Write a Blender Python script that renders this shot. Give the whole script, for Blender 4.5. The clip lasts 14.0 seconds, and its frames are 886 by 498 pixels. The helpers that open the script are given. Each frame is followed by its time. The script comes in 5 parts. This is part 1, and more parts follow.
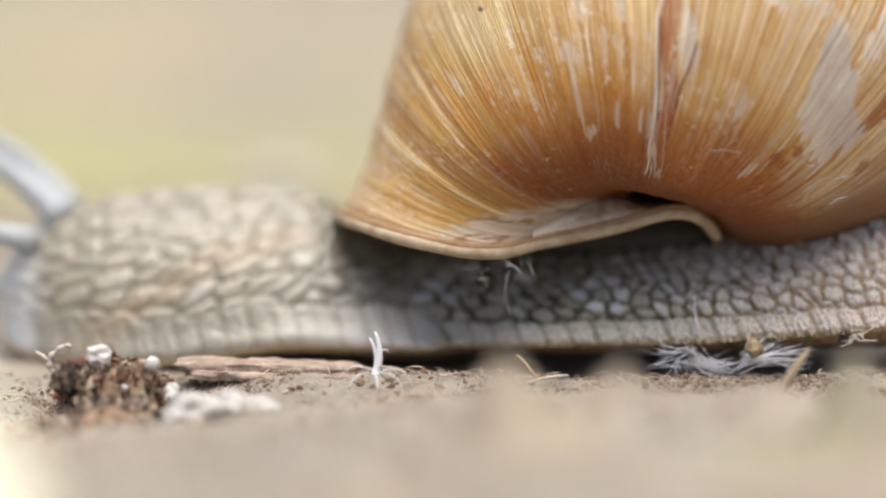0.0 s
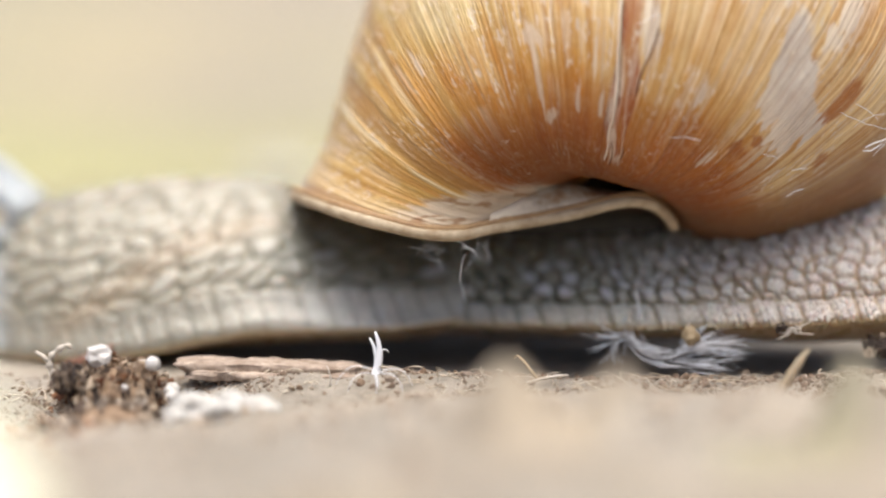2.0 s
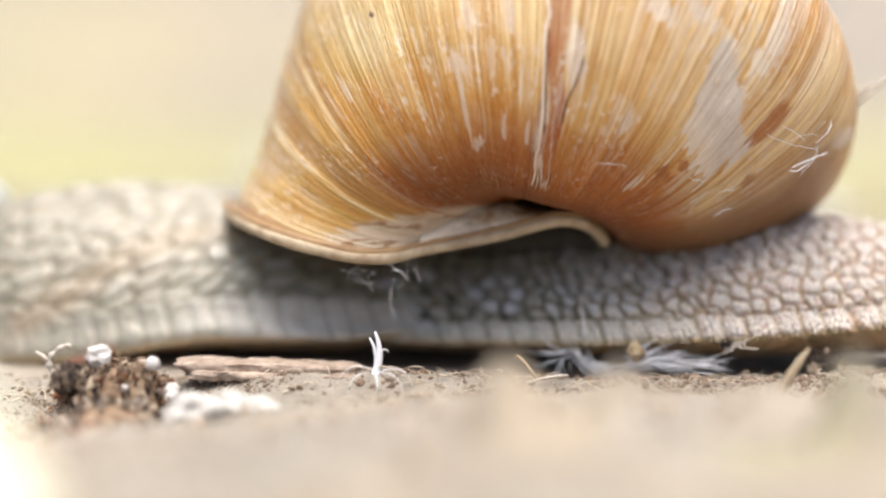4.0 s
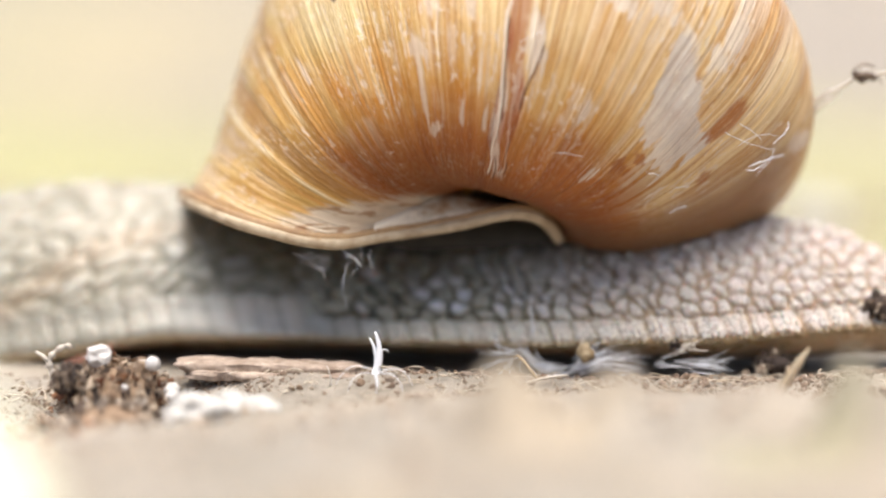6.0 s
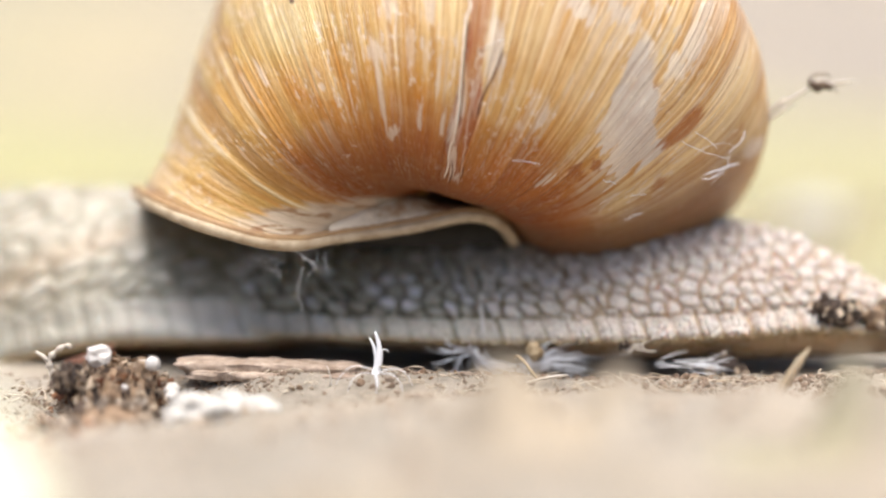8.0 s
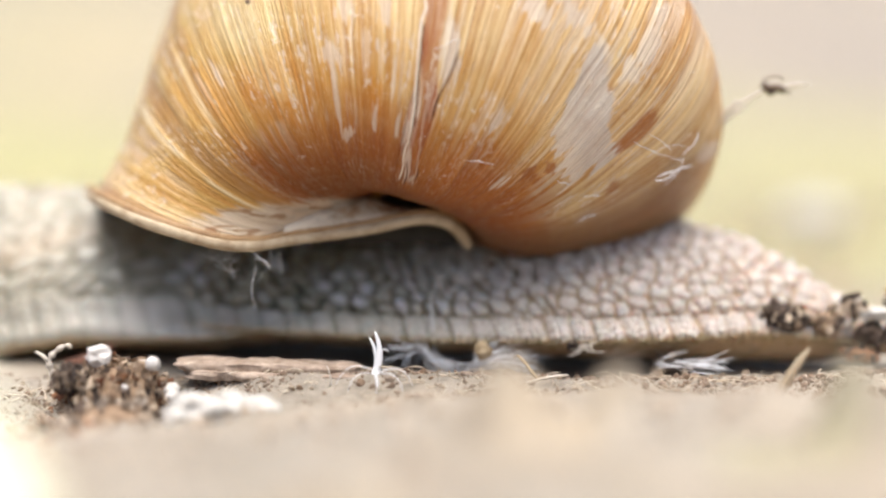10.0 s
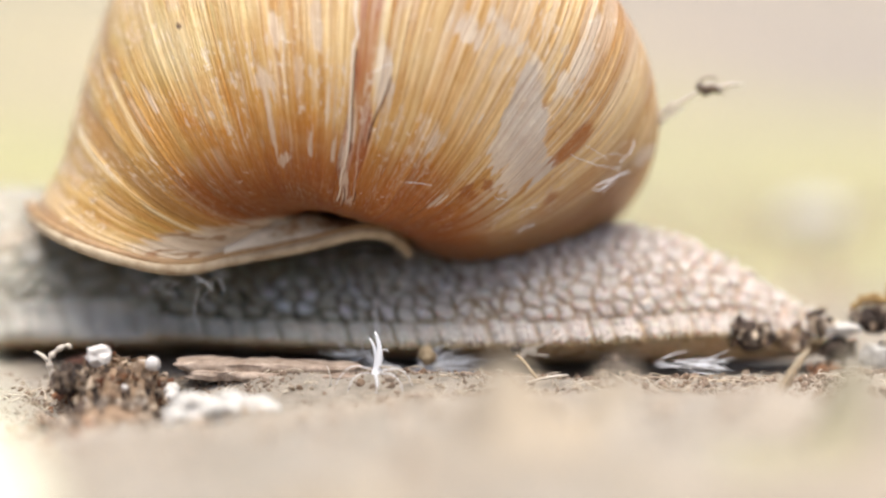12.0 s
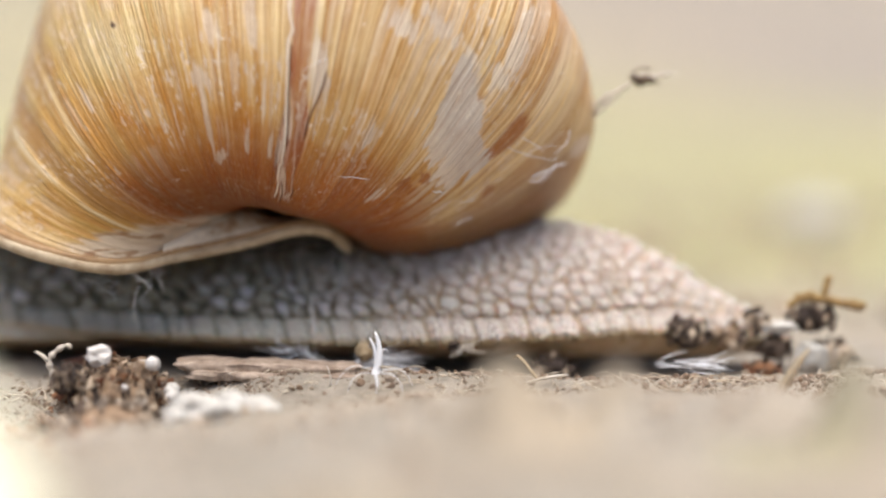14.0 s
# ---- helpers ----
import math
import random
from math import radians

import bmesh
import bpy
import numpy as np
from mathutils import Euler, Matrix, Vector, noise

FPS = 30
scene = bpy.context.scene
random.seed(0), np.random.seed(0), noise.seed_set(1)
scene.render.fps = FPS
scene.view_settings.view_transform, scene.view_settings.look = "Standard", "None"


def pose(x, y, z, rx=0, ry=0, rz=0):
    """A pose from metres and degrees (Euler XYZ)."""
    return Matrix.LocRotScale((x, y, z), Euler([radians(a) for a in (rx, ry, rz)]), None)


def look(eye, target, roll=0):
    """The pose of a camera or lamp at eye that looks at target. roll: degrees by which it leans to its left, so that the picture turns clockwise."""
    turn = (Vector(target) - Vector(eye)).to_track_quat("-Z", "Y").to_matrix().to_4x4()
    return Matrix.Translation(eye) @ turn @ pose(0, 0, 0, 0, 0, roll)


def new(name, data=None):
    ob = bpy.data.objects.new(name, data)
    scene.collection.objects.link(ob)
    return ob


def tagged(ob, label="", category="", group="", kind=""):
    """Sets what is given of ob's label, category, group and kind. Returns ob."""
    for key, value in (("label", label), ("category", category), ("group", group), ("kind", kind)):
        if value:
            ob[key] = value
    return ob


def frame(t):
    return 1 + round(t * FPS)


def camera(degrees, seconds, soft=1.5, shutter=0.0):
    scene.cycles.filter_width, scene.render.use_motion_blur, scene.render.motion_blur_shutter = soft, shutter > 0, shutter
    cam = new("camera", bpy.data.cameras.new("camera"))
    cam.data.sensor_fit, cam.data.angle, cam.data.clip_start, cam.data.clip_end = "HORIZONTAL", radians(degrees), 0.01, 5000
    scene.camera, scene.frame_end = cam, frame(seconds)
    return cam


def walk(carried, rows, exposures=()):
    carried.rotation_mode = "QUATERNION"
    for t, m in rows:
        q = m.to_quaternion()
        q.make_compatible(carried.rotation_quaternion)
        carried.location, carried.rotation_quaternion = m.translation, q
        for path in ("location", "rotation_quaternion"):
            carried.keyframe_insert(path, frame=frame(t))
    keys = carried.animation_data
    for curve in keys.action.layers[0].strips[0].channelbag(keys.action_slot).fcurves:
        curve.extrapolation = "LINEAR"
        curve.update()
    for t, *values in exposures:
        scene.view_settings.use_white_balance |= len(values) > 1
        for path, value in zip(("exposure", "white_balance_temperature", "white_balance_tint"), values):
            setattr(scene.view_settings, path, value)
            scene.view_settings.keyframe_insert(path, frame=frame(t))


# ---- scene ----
# Everything is laid out in millimetres and brought to metres by MM.
MM = 0.001
cam = camera(20.0, 14.0, soft=2.2)
cam.data.dof.use_dof = True
cam.data.dof.focus_distance = 0.1595
cam.data.dof.aperture_fstop = 9.5
cam_pose = pose(0, -0.1571, 0.0246, 90 - 5.7, 0, 0)
walk(cam, [(0, cam_pose), (14, cam_pose)], exposures=[(0, 0.21), (1.5, 0.36), (3, 0.54), (5.5, 0.64), (10, 0.62), (12.5, 0.50), (14, 0.36)])

# ---- daylight ----
SUN_TO = Vector((0.04, -0.20, 0.975)).normalized()
world = bpy.data.worlds.new("sky")
scene.world = world
world.use_nodes = True
wn = world.node_tree.nodes
sky = wn.new("ShaderNodeTexSky")
sky.sky_type = "NISHITA"
sky.sun_disc = False
sky.sun_elevation = math.asin(SUN_TO.z)
sky.sun_rotation = math.atan2(SUN_TO.x, SUN_TO.y)
sky.dust_density = 5.0
sky.air_density = 0.7
wn["Background"].inputs["Strength"].default_value = 0.13
world.node_tree.links.new(sky.outputs["Color"], wn["Background"].inputs["Color"])
sun_data = bpy.data.lights.new("sun", "SUN")
sun_data.energy = 3.1
sun_data.angle = radians(60.0)
sun_data.color = (1.0, 0.965, 0.90)
sun = new("sun", sun_data)
sun.matrix_world = look((0.3, -0.2, 0.5), Vector((0.3, -0.2, 0.5)) - SUN_TO)


# ---- small numeric tools ----
def lattice(ix, iy, seed):
    n = (ix.astype(np.int64) * 374761393 + iy.astype(np.int64) * 668265263 + seed * 1442695041) & 0x7FFFFFFF
    n = ((n ^ (n >> 13)) * 1274126177) & 0x7FFFFFFF
    return ((n ^ (n >> 16)) & 0xFFFF) / 65535.0


def vnoise(x, y, seed=0):
    """Smooth value noise, 0 to 1."""
    x, y = np.broadcast_arrays(np.asarray(x, float), np.asarray(y, float))
    ix, iy = np.floor(x), np.floor(y)
    fx, fy = x - ix, y - iy
    fx, fy = fx * fx * (3 - 2 * fx), fy * fy * (3 - 2 * fy)
    a, b = lattice(ix, iy, seed), lattice(ix + 1, iy, seed)
    c, d = lattice(ix, iy + 1, seed), lattice(ix + 1, iy + 1, seed)
    return (a * (1 - fx) + b * fx) * (1 - fy) + (c * (1 - fx) + d * fx) * fy


def fbm(x, y, seed=0, octaves=4):
    total, amp, norm = 0.0, 1.0, 0.0
    for o in range(octaves):
        total = total + amp * vnoise(x * 2 ** o, y * 2 ** o, seed + o * 17)
        norm += amp
        amp *= 0.5
    return total / norm


def cells(x, y, seed=0, jitter=0.8):
    """Distance to the border between the two nearest cell seeds, and a number for the cell."""
    x, y = np.broadcast_arrays(np.asarray(x, float), np.asarray(y, float))
    ix, iy = np.floor(x), np.floor(y)
    f1, f2, cid = np.full(x.shape, 9.0), np.full(x.shape, 9.0), np.zeros(x.shape)
    for dx in (-1, 0, 1):
        for dy in (-1, 0, 1):
            jx, jy = ix + dx, iy + dy
            sx = jx + 0.5 + jitter * (lattice(jx, jy, seed) - 0.5) + 0.5 * (jy % 2)
            sy = jy + 0.5 + jitter * (lattice(jx, jy, seed + 5) - 0.5)
            d = np.hypot(x + 0.25 - sx, y - sy)
            near = d < f1
            f2 = np.where(near, f1, np.minimum(f2, d))
            cid = np.where(near, lattice(jx, jy, seed + 9), cid)
            f1 = np.where(near, d, f1)
    return f2 - f1, cid


def smooth(a, b, x):
    t = np.clip((np.asarray(x, float) - a) / (b - a), 0, 1)
    return t * t * (3 - 2 * t)


def grid_mesh(name, P, material, closed=False, attrs=None, flip=False):
    """A mesh from an (n, m, 3) array in millimetres; closed joins the second direction."""
    n, m = P.shape[:2]
    idx = np.arange(n * m).reshape(n, m)
    if closed:
        idx = np.concatenate([idx, idx[:, :1]], 1)
    quads = np.stack([idx[:-1, :-1], idx[1:, :-1], idx[1:, 1:], idx[:-1, 1:]], -1).reshape(-1, 4)
    if flip:
        quads = quads[:, ::-1]
    me = bpy.data.meshes.new(name)
    me.vertices.add(n * m)
    me.vertices.foreach_set("co", (P.reshape(-1) * MM).astype(np.float32))
    me.loops.add(quads.size)
    me.loops.foreach_set("vertex_index", quads.reshape(-1).astype(np.int32))
    me.polygons.add(len(quads))
    me.polygons.foreach_set("loop_start", (np.arange(len(quads)) * 4).astype(np.int32))
    me.polygons.foreach_set("use_smooth", np.ones(len(quads), bool))
    me.update(calc_edges=True)
    for key, val in (attrs or {}).items():
        if val.ndim == 3:
            at = me.attributes.new(key, "FLOAT_COLOR", "POINT")
            rgba = np.concatenate([val, np.ones(val.shape[:2] + (1,))], -1)
            at.data.foreach_set("color", rgba.reshape(-1).astype(np.float32))
        else:
            at = me.attributes.new(key, "FLOAT", "POINT")
            at.data.foreach_set("value", val.reshape(-1).astype(np.float32))
    me.materials.append(material)
    return me


def part(name, bm, material, parent=None, label="", smooth_faces=True):
    """Links a bmesh (in millimetres) or a ready mesh as one object under a thing."""
    if isinstance(bm, bmesh.types.BMesh):
        me = bpy.data.meshes.new(name)
        bmesh.ops.scale(bm, vec=(MM, MM, MM), verts=bm.verts)
        bm.to_mesh(me)
        bm.free()
        for f in me.polygons:
            f.use_smooth = smooth_faces
        me.materials.append(material)
    else:
        me = bm
    ob = new(name, me)
    if parent is not None:
        ob.parent = parent
    if label:
        tagged(ob, label)
    return ob


def tube(points, radii, sides=8, bm=None):
    """A tapered tube along points (millimetres)."""
    bm = bm or bmesh.new()
    pts = [Vector(p) for p in points]
    n = len(pts)
    if not hasattr(radii, "__len__"):
        radii = [radii] * n
    ref = Vector((0.13, 0.31, 0.94))
    rings = []
    for i, p in enumerate(pts):
        d = (pts[min(i + 1, n - 1)] - pts[max(i - 1, 0)]).normalized()
        a = d.cross(ref)
        if a.length < 0.05:
            a = d.cross(Vector((1, 0, 0)))
        a.normalize()
        b = d.cross(a)
        rings.append([bm.verts.new(p + radii[i] * (math.cos(k * math.tau / sides) * a + math.sin(k * math.tau / sides) * b)) for k in range(sides)])
    for r0, r1 in zip(rings, rings[1:]):
        for k in range(sides):
            bm.faces.new((r0[k], r0[(k + 1) % sides], r1[(k + 1) % sides], r1[k]))
    bm.faces.new(rings[0][::-1])
    bm.faces.new(rings[-1])
    return bm


def arc(p0, p1, bend, n=10, wob=0.0, rng=random):
    """Points from p0 to p1, bowed by the vector bend."""
    p0, p1, bend = Vector(p0), Vector(p1), Vector(bend)
    out = []
    for i in range(n):
        t = i / (n - 1)
        w = Vector((rng.uniform(-1, 1), rng.uniform(-1, 1), rng.uniform(-1, 1))) * wob
        out.append(p0.lerp(p1, t) + bend * (4 * t * (1 - t)) + w)
    return out


def lump(size, rough=0.25, seed=0, level=2, bm=None, at=(0, 0, 0), freq=1.5):
    """An uneven stone or crumb with semi-axes size (millimetres)."""
    one = bmesh.new()
    bmesh.ops.create_icosphere(one, subdivisions=level, radius=1)
    rng = random.Random(seed)
    off = Vector((rng.uniform(-50, 50), rng.uniform(-50, 50), rng.uniform(-50, 50)))
    turn = Euler((rng.uniform(0, 6), rng.uniform(0, 6), rng.uniform(0, 6))).to_matrix()
    for v in one.verts:
        k = 1 + rough * (noise.noise(v.co * freq + off) + 0.5 * noise.noise(v.co * freq * 2.6 + off) + 0.25 * noise.noise(v.co * freq * 6 + off))
        v.co = v.co * k
    for v in one.verts:
        v.co = turn @ v.co
        v.co = Vector((v.co.x * size[0], v.co.y * size[1], v.co.z * size[2])) + Vector(at)
    if bm is None:
        return one
    base = {v: bm.verts.new(v.co) for v in one.verts}
    for f in one.faces:
        bm.faces.new([base[v] for v in f.verts])
    one.free()
    return bm


# ---- materials ----
class Mat:
    """Short hand for building a node material."""

    def __init__(self, name, rough=0.6, metal=0.0, spec=0.5):
        self.m = bpy.data.materials.new(name)
        self.m.use_nodes = True
        self.n, self.l = self.m.node_tree.nodes, self.m.node_tree.links
        self.b = self.n["Principled BSDF"]
        self.set(rough, "Roughness")
        self.set(metal, "Metallic")
        self.set(spec, "Specular IOR Level")

    def set(self, value, key):
        if hasattr(value, "is_output"):
            self.l.new(value, self.b.inputs[key])
        else:
            self.b.inputs[key].default_value = value

    def coord(self):
        return self.n.new("ShaderNodeTexCoord").outputs["Object"]

    def attr(self, key, out="Color"):
        a = self.n.new("ShaderNodeAttribute")
        a.attribute_name = key
        return a.outputs[out]

    def scale(self, vec, s):
        mp = self.n.new("ShaderNodeMapping")
        mp.inputs["Scale"].default_value = s
        self.l.new(vec, mp.inputs["Vector"])
        return mp.outputs["Vector"]

    def noise(self, scale, detail=4, rough=0.55, vec=None, dist=0.0):
        t = self.n.new("ShaderNodeTexNoise")
        t.inputs["Scale"].default_value, t.inputs["Detail"].default_value = scale, detail
        t.inputs["Roughness"].default_value, t.inputs["Distortion"].default_value = rough, dist
        self.l.new(vec if vec is not None else self.coord(), t.inputs["Vector"])
        return t.outputs["Fac"]

    def voronoi(self, scale, vec=None, feature="F1", out="Distance"):
        t = self.n.new("ShaderNodeTexVoronoi")
        t.feature = feature
        t.inputs["Scale"].default_value = scale
        self.l.new(vec if vec is not None else self.coord(), t.inputs["Vector"])
        return t.outputs[out]

    def ramp(self, fac, stops):
        r = self.n.new("ShaderNodeValToRGB")
        e = r.color_ramp.elements
        while len(e) < len(stops):
            e.new(0.5)
        for el, (pos, c) in zip(e, stops):
            el.position = pos
            el.color = (*c, 1) if hasattr(c, "__len__") else (c, c, c, 1)
        self.l.new(fac, r.inputs["Fac"])
        return r.outputs["Color"]

    def mix(self, fac, a, b, kind="MIX"):
        x = self.n.new("ShaderNodeMix")
        x.data_type, x.blend_type = "RGBA", kind
        for key, v in ((0, fac), (6, a), (7, b)):
            if hasattr(v, "is_output"):
                self.l.new(v, x.inputs[key])
            else:
                x.inputs[key].default_value = v if not hasattr(v, "__len__") or len(v) == 4 else (*v, 1)
        return x.outputs[2]

    def math(self, op, a, b=0.0, clamp=False):
        x = self.n.new("ShaderNodeMath")
        x.operation, x.use_clamp = op, clamp
        for i, v in enumerate((a, b)):
            if hasattr(v, "is_output"):
                self.l.new(v, x.inputs[i])
            else:
                x.inputs[i].default_value = v
        return x.outputs[0]

    def random(self):
        return self.n.new("ShaderNodeObjectInfo").outputs["Random"]

    def island(self):
        return self.n.new("ShaderNodeNewGeometry").outputs["Random Per Island"]

    def bump(self, height, strength=0.5, dist=0.0001):
        x = self.n.new("ShaderNodeBump")
        x.inputs["Strength"].default_value, x.inputs["Distance"].default_value = strength, dist
        self.l.new(height, x.inputs["Height"])
        self.l.new(x.outputs["Normal"], self.b.inputs["Normal"])

    def soft(self, weight, radius, scale=0.001):
        self.b.inputs["Subsurface Weight"].default_value = weight
        self.b.inputs["Subsurface Radius"].default_value = radius
        self.b.inputs["Subsurface Scale"].default_value = scale


def ground_material():
    a = Mat("dry_soil", rough=0.95, spec=0.2)
    mid = a.noise(160, 5, 0.6)
    fine = a.noise(1400, 5, 0.65)
    soil = a.ramp(mid, [(0.28, (0.165, 0.143, 0.118)), (0.5, (0.255, 0.23, 0.198)), (0.72, (0.33, 0.305, 0.275))])
    soil = a.mix(a.ramp(a.noise(60, 2, 0.5), [(0.42, 0.0), (0.62, 0.7)]), soil, a.mix(0.6, soil, (0.40, 0.33, 0.25)))
    soil = a.mix(a.ramp(a.noise(95, 2, 0.5), [(0.5, 0.0), (0.7, 0.6)]), soil, a.mix(0.6, soil, (0.20, 0.165, 0.135)))
    soil = a.mix(a.ramp(fine, [(0.35, 0.0), (0.7, 1.0)]), soil, a.mix(0.5, soil, (0.42, 0.37, 0.31)))
    grass = a.ramp(mid, [(0.3, (0.345, 0.33, 0.15)), (0.7, (0.435, 0.415, 0.215))])
    dust = a.ramp(mid, [(0.3, (0.41, 0.325, 0.22)), (0.7, (0.52, 0.42, 0.295))])
    soil = a.mix(a.attr("dust", "Fac"), soil, dust)
    a.set(a.mix(a.attr("growth", "Fac"), soil, grass), "Base Color")
    a.bump(a.math("ADD", fine, a.math("MULTIPLY", mid, 1.5)), 0.8, 0.0004)
    return a.m


def crumb_material(name, dark, mid, pale, gloss=0.85):
    a = Mat(name, rough=gloss, spec=0.3)
    tone = a.ramp(a.random(), [(0.08, dark), (0.38, mid), (0.85, pale)])
    tone = a.mix(0.3, tone, a.ramp(a.island(), [(0.0, dark), (0.5, mid), (1.0, pale)]))
    grain = a.noise(2500, 5, 0.65)
    a.set(a.mix(a.ramp(grain, [(0.35, 0.0), (0.65, 0.55)]), tone, a.mix(0.5, tone, (0.12, 0.08, 0.06))), "Base Color")
    a.bump(grain, 0.8, 0.0002)
    return a.m


def skin_material():
    a = Mat("snail_skin", rough=0.42, spec=0.5)
    pig = a.attr("pigment_light")
    mott = a.noise(420, 4, 0.6)
    col = a.mix(a.ramp(mott, [(0.35, 0.0), (0.7, 0.45)]), pig, a.mix(0.5, pig, (0.40, 0.36, 0.28)))
    a.set(col, "Base Color")
    a.set(a.ramp(a.noise(900, 3), [(0.3, 0.2), (0.7, 0.42)]), "Roughness")
    a.set(0.6, "Coat Weight")
    a.set(0.12, "Coat Roughness")
    a.bump(a.math("ADD", a.noise(1500, 4, 0.65), a.voronoi(2600)), 0.55, 0.00016)
    a.soft(0.35, (1.0, 0.55, 0.35), 0.0009)
    return a.m


def shell_material():
    a = Mat("snail_shell", rough=0.35, spec=0.25)
    pig = a.attr("pigment_light")
    wear_gloss = a.attr("wear_gloss", "Fac")
    uv = a.attr("growth_uv", "Vector")
    line = a.noise(1.0, 2, 0.5, a.scale(uv, (110, 1.2, 1)))
    fine = a.noise(1.0, 3, 0.6, a.scale(uv, (260, 12, 1)))
    blot = a.noise(420, 4, 0.65)
    col = a.mix(a.ramp(line, [(0.45, 0.0), (0.64, 0.45)]), pig, a.mix(0.6, pig, (0.36, 0.13, 0.02)))
    col = a.mix(a.ramp(blot, [(0.48, 0.0), (0.66, 0.3)]), col, a.mix(0.55, col, (0.34, 0.13, 0.03)))
    col = a.mix(a.ramp(fine, [(0.54, 0.0), (0.70, 0.34)]), col, (0.84, 0.68, 0.42))
    flake = a.noise(1500, 3, 0.7)
    col = a.mix(a.math("MULTIPLY", a.ramp(flake, [(0.62, 0.0), (0.68, 0.8)]), a.ramp(a.noise(150, 2), [(0.48, 0.0), (0.62, 0.7)])), col, (0.88, 0.80, 0.66))
    a.set(col, "Base Color")
    a.set(a.mix(wear_gloss, a.ramp(fine, [(0.3, 0.30), (0.7, 0.48)]), (0.5, 0.5, 0.5)), "Roughness")
    a.bump(a.math("ADD", a.math("ADD", line, a.math("MULTIPLY", fine, 0.4)), a.math("MULTIPLY", flake, 0.6)), 0.6, 0.00026)
    a.set(0.3, "Coat Weight")
    a.set(a.ramp(fine, [(0.3, 0.10), (0.7, 0.30)]), "Coat Roughness")
    return a.m


def crust_material():
    """Brown shell skin that turns grey and flaky towards the rim, darkened at the top as crevice shade."""
    a = Mat("crusted_shell", rough=0.6)
    t = a.math("ADD", a.attr("crust", "Fac"), a.math("MULTIPLY", a.math("SUBTRACT", a.noise(900, 5, 0.65), 0.5), 1.6))
    a.set(a.ramp(t, [(0.15, (0.16, 0.06, 0.02)), (0.38, (0.36, 0.25, 0.15)), (0.60, (0.46, 0.40, 0.31)), (0.9, (0.68, 0.60, 0.48))]), "Base Color")
    a.bump(t, 0.8, 0.0002)
    return a.m


def plain_material(name, c0, c1, rough=0.7, scale=900, bump=0.5, spec=0.4, soft=0.0):
    a = Mat(name, rough=rough, spec=spec)
    t = a.noise(scale, 5, 0.6)
    a.set(a.ramp(t, [(0.3, c0), (0.7, c1)]), "Base Color")
    a.bump(t, bump, 0.0002)
    if soft:
        a.soft(soft, (1, 0.8, 0.6), 0.0008)
    return a.m


SOIL = ground_material()
CRUMB = crumb_material("soil_crumbs", (0.07, 0.042, 0.03), (0.38, 0.255, 0.16), (0.66, 0.54, 0.41))
DARK_CRUMB = crumb_material("humus_crumbs", (0.014, 0.011, 0.011), (0.045, 0.033, 0.028), (0.14, 0.10, 0.075))
GRIT = crumb_material("pale_grit", (0.24, 0.17, 0.12), (0.44, 0.35, 0.26), (0.66, 0.58, 0.49))
QUARTZ = plain_material("quartz", (0.34, 0.32, 0.29), (0.66, 0.64, 0.60), 0.55, 500, 1.0, 0.5, 0.1)
WHITE_GRAIN = plain_material("white_mineral", (0.50, 0.47, 0.44), (0.80, 0.77, 0.74), 0.4, 900, 0.6, 0.5)
SKIN = skin_material()
# near black, standing in for the shade inside the shell mouth
MANTLE_SHADE = plain_material("mantle_shade", (0.022, 0.02, 0.016), (0.06, 0.052, 0.042), 0.5, 500, 0.3, 0.4)
TENTACLE = plain_material("tentacle_skin", (0.34, 0.37, 0.38), (0.46, 0.49, 0.50), 0.4, 800, 0.2, 0.5, 0.4)
SHELL = shell_material()
RIM = plain_material("shell_rim_line", (0.26, 0.15, 0.07), (0.42, 0.27, 0.13), 0.5, 900, 0.4)
CRUST = crust_material()
# very dark brown, standing in for shade in the slit
NAVEL_SHADE = plain_material("navel_shade", (0.05, 0.022, 0.010), (0.12, 0.05, 0.02), 0.7, 900, 0.5)
LIP = plain_material("shell_lip", (0.30, 0.21, 0.12), (0.60, 0.50, 0.35), 0.55, 700, 0.4, 0.5)
FLUFF = plain_material("white_down", (0.78, 0.80, 0.84), (0.9, 0.9, 0.92), 0.5, 900, 0.1, 0.4, 0.0)
DOWN = plain_material("grey_down", (0.66, 0.72, 0.80), (0.84, 0.88, 0.93), 0.5, 900, 0.1, 0.4, 0.0)
STRAW = plain_material("dry_straw", (0.30, 0.21, 0.11), (0.56, 0.44, 0.28), 0.6, 1200, 0.4)
BLADE = plain_material("dry_grass", (0.30, 0.235, 0.155), (0.46, 0.375, 0.26), 0.5, 700, 0.3, 0.4, 0.2)
BARK = plain_material("weathered_bark", (0.24, 0.175, 0.13), (0.50, 0.40, 0.32), 0.85, 900, 0.9)
RED_BARK = plain_material("reddish_bark", (0.14, 0.06, 0.04), (0.27, 0.13, 0.09), 0.8, 900, 0.8)
FIBRE = plain_material("pale_fibre", (0.46, 0.40, 0.32), (0.74, 0.68, 0.60), 0.5, 900, 0.1)
TWIG = plain_material("dark_twig", (0.06, 0.04, 0.03), (0.22, 0.15, 0.10), 0.8, 1500, 0.8)
LEAF = plain_material("dry_leaf", (0.80, 0.79, 0.54), (0.90, 0.89, 0.72), 0.35, 300, 0.3)
RUST = crumb_material("rusty_crumbs", (0.10, 0.035, 0.02), (0.26, 0.10, 0.05), (0.4, 0.2, 0.1))
RUSTY_STRAW = plain_material("stained_straw", (0.16, 0.09, 0.03), (0.42, 0.27, 0.10), 0.7, 1400, 0.7)
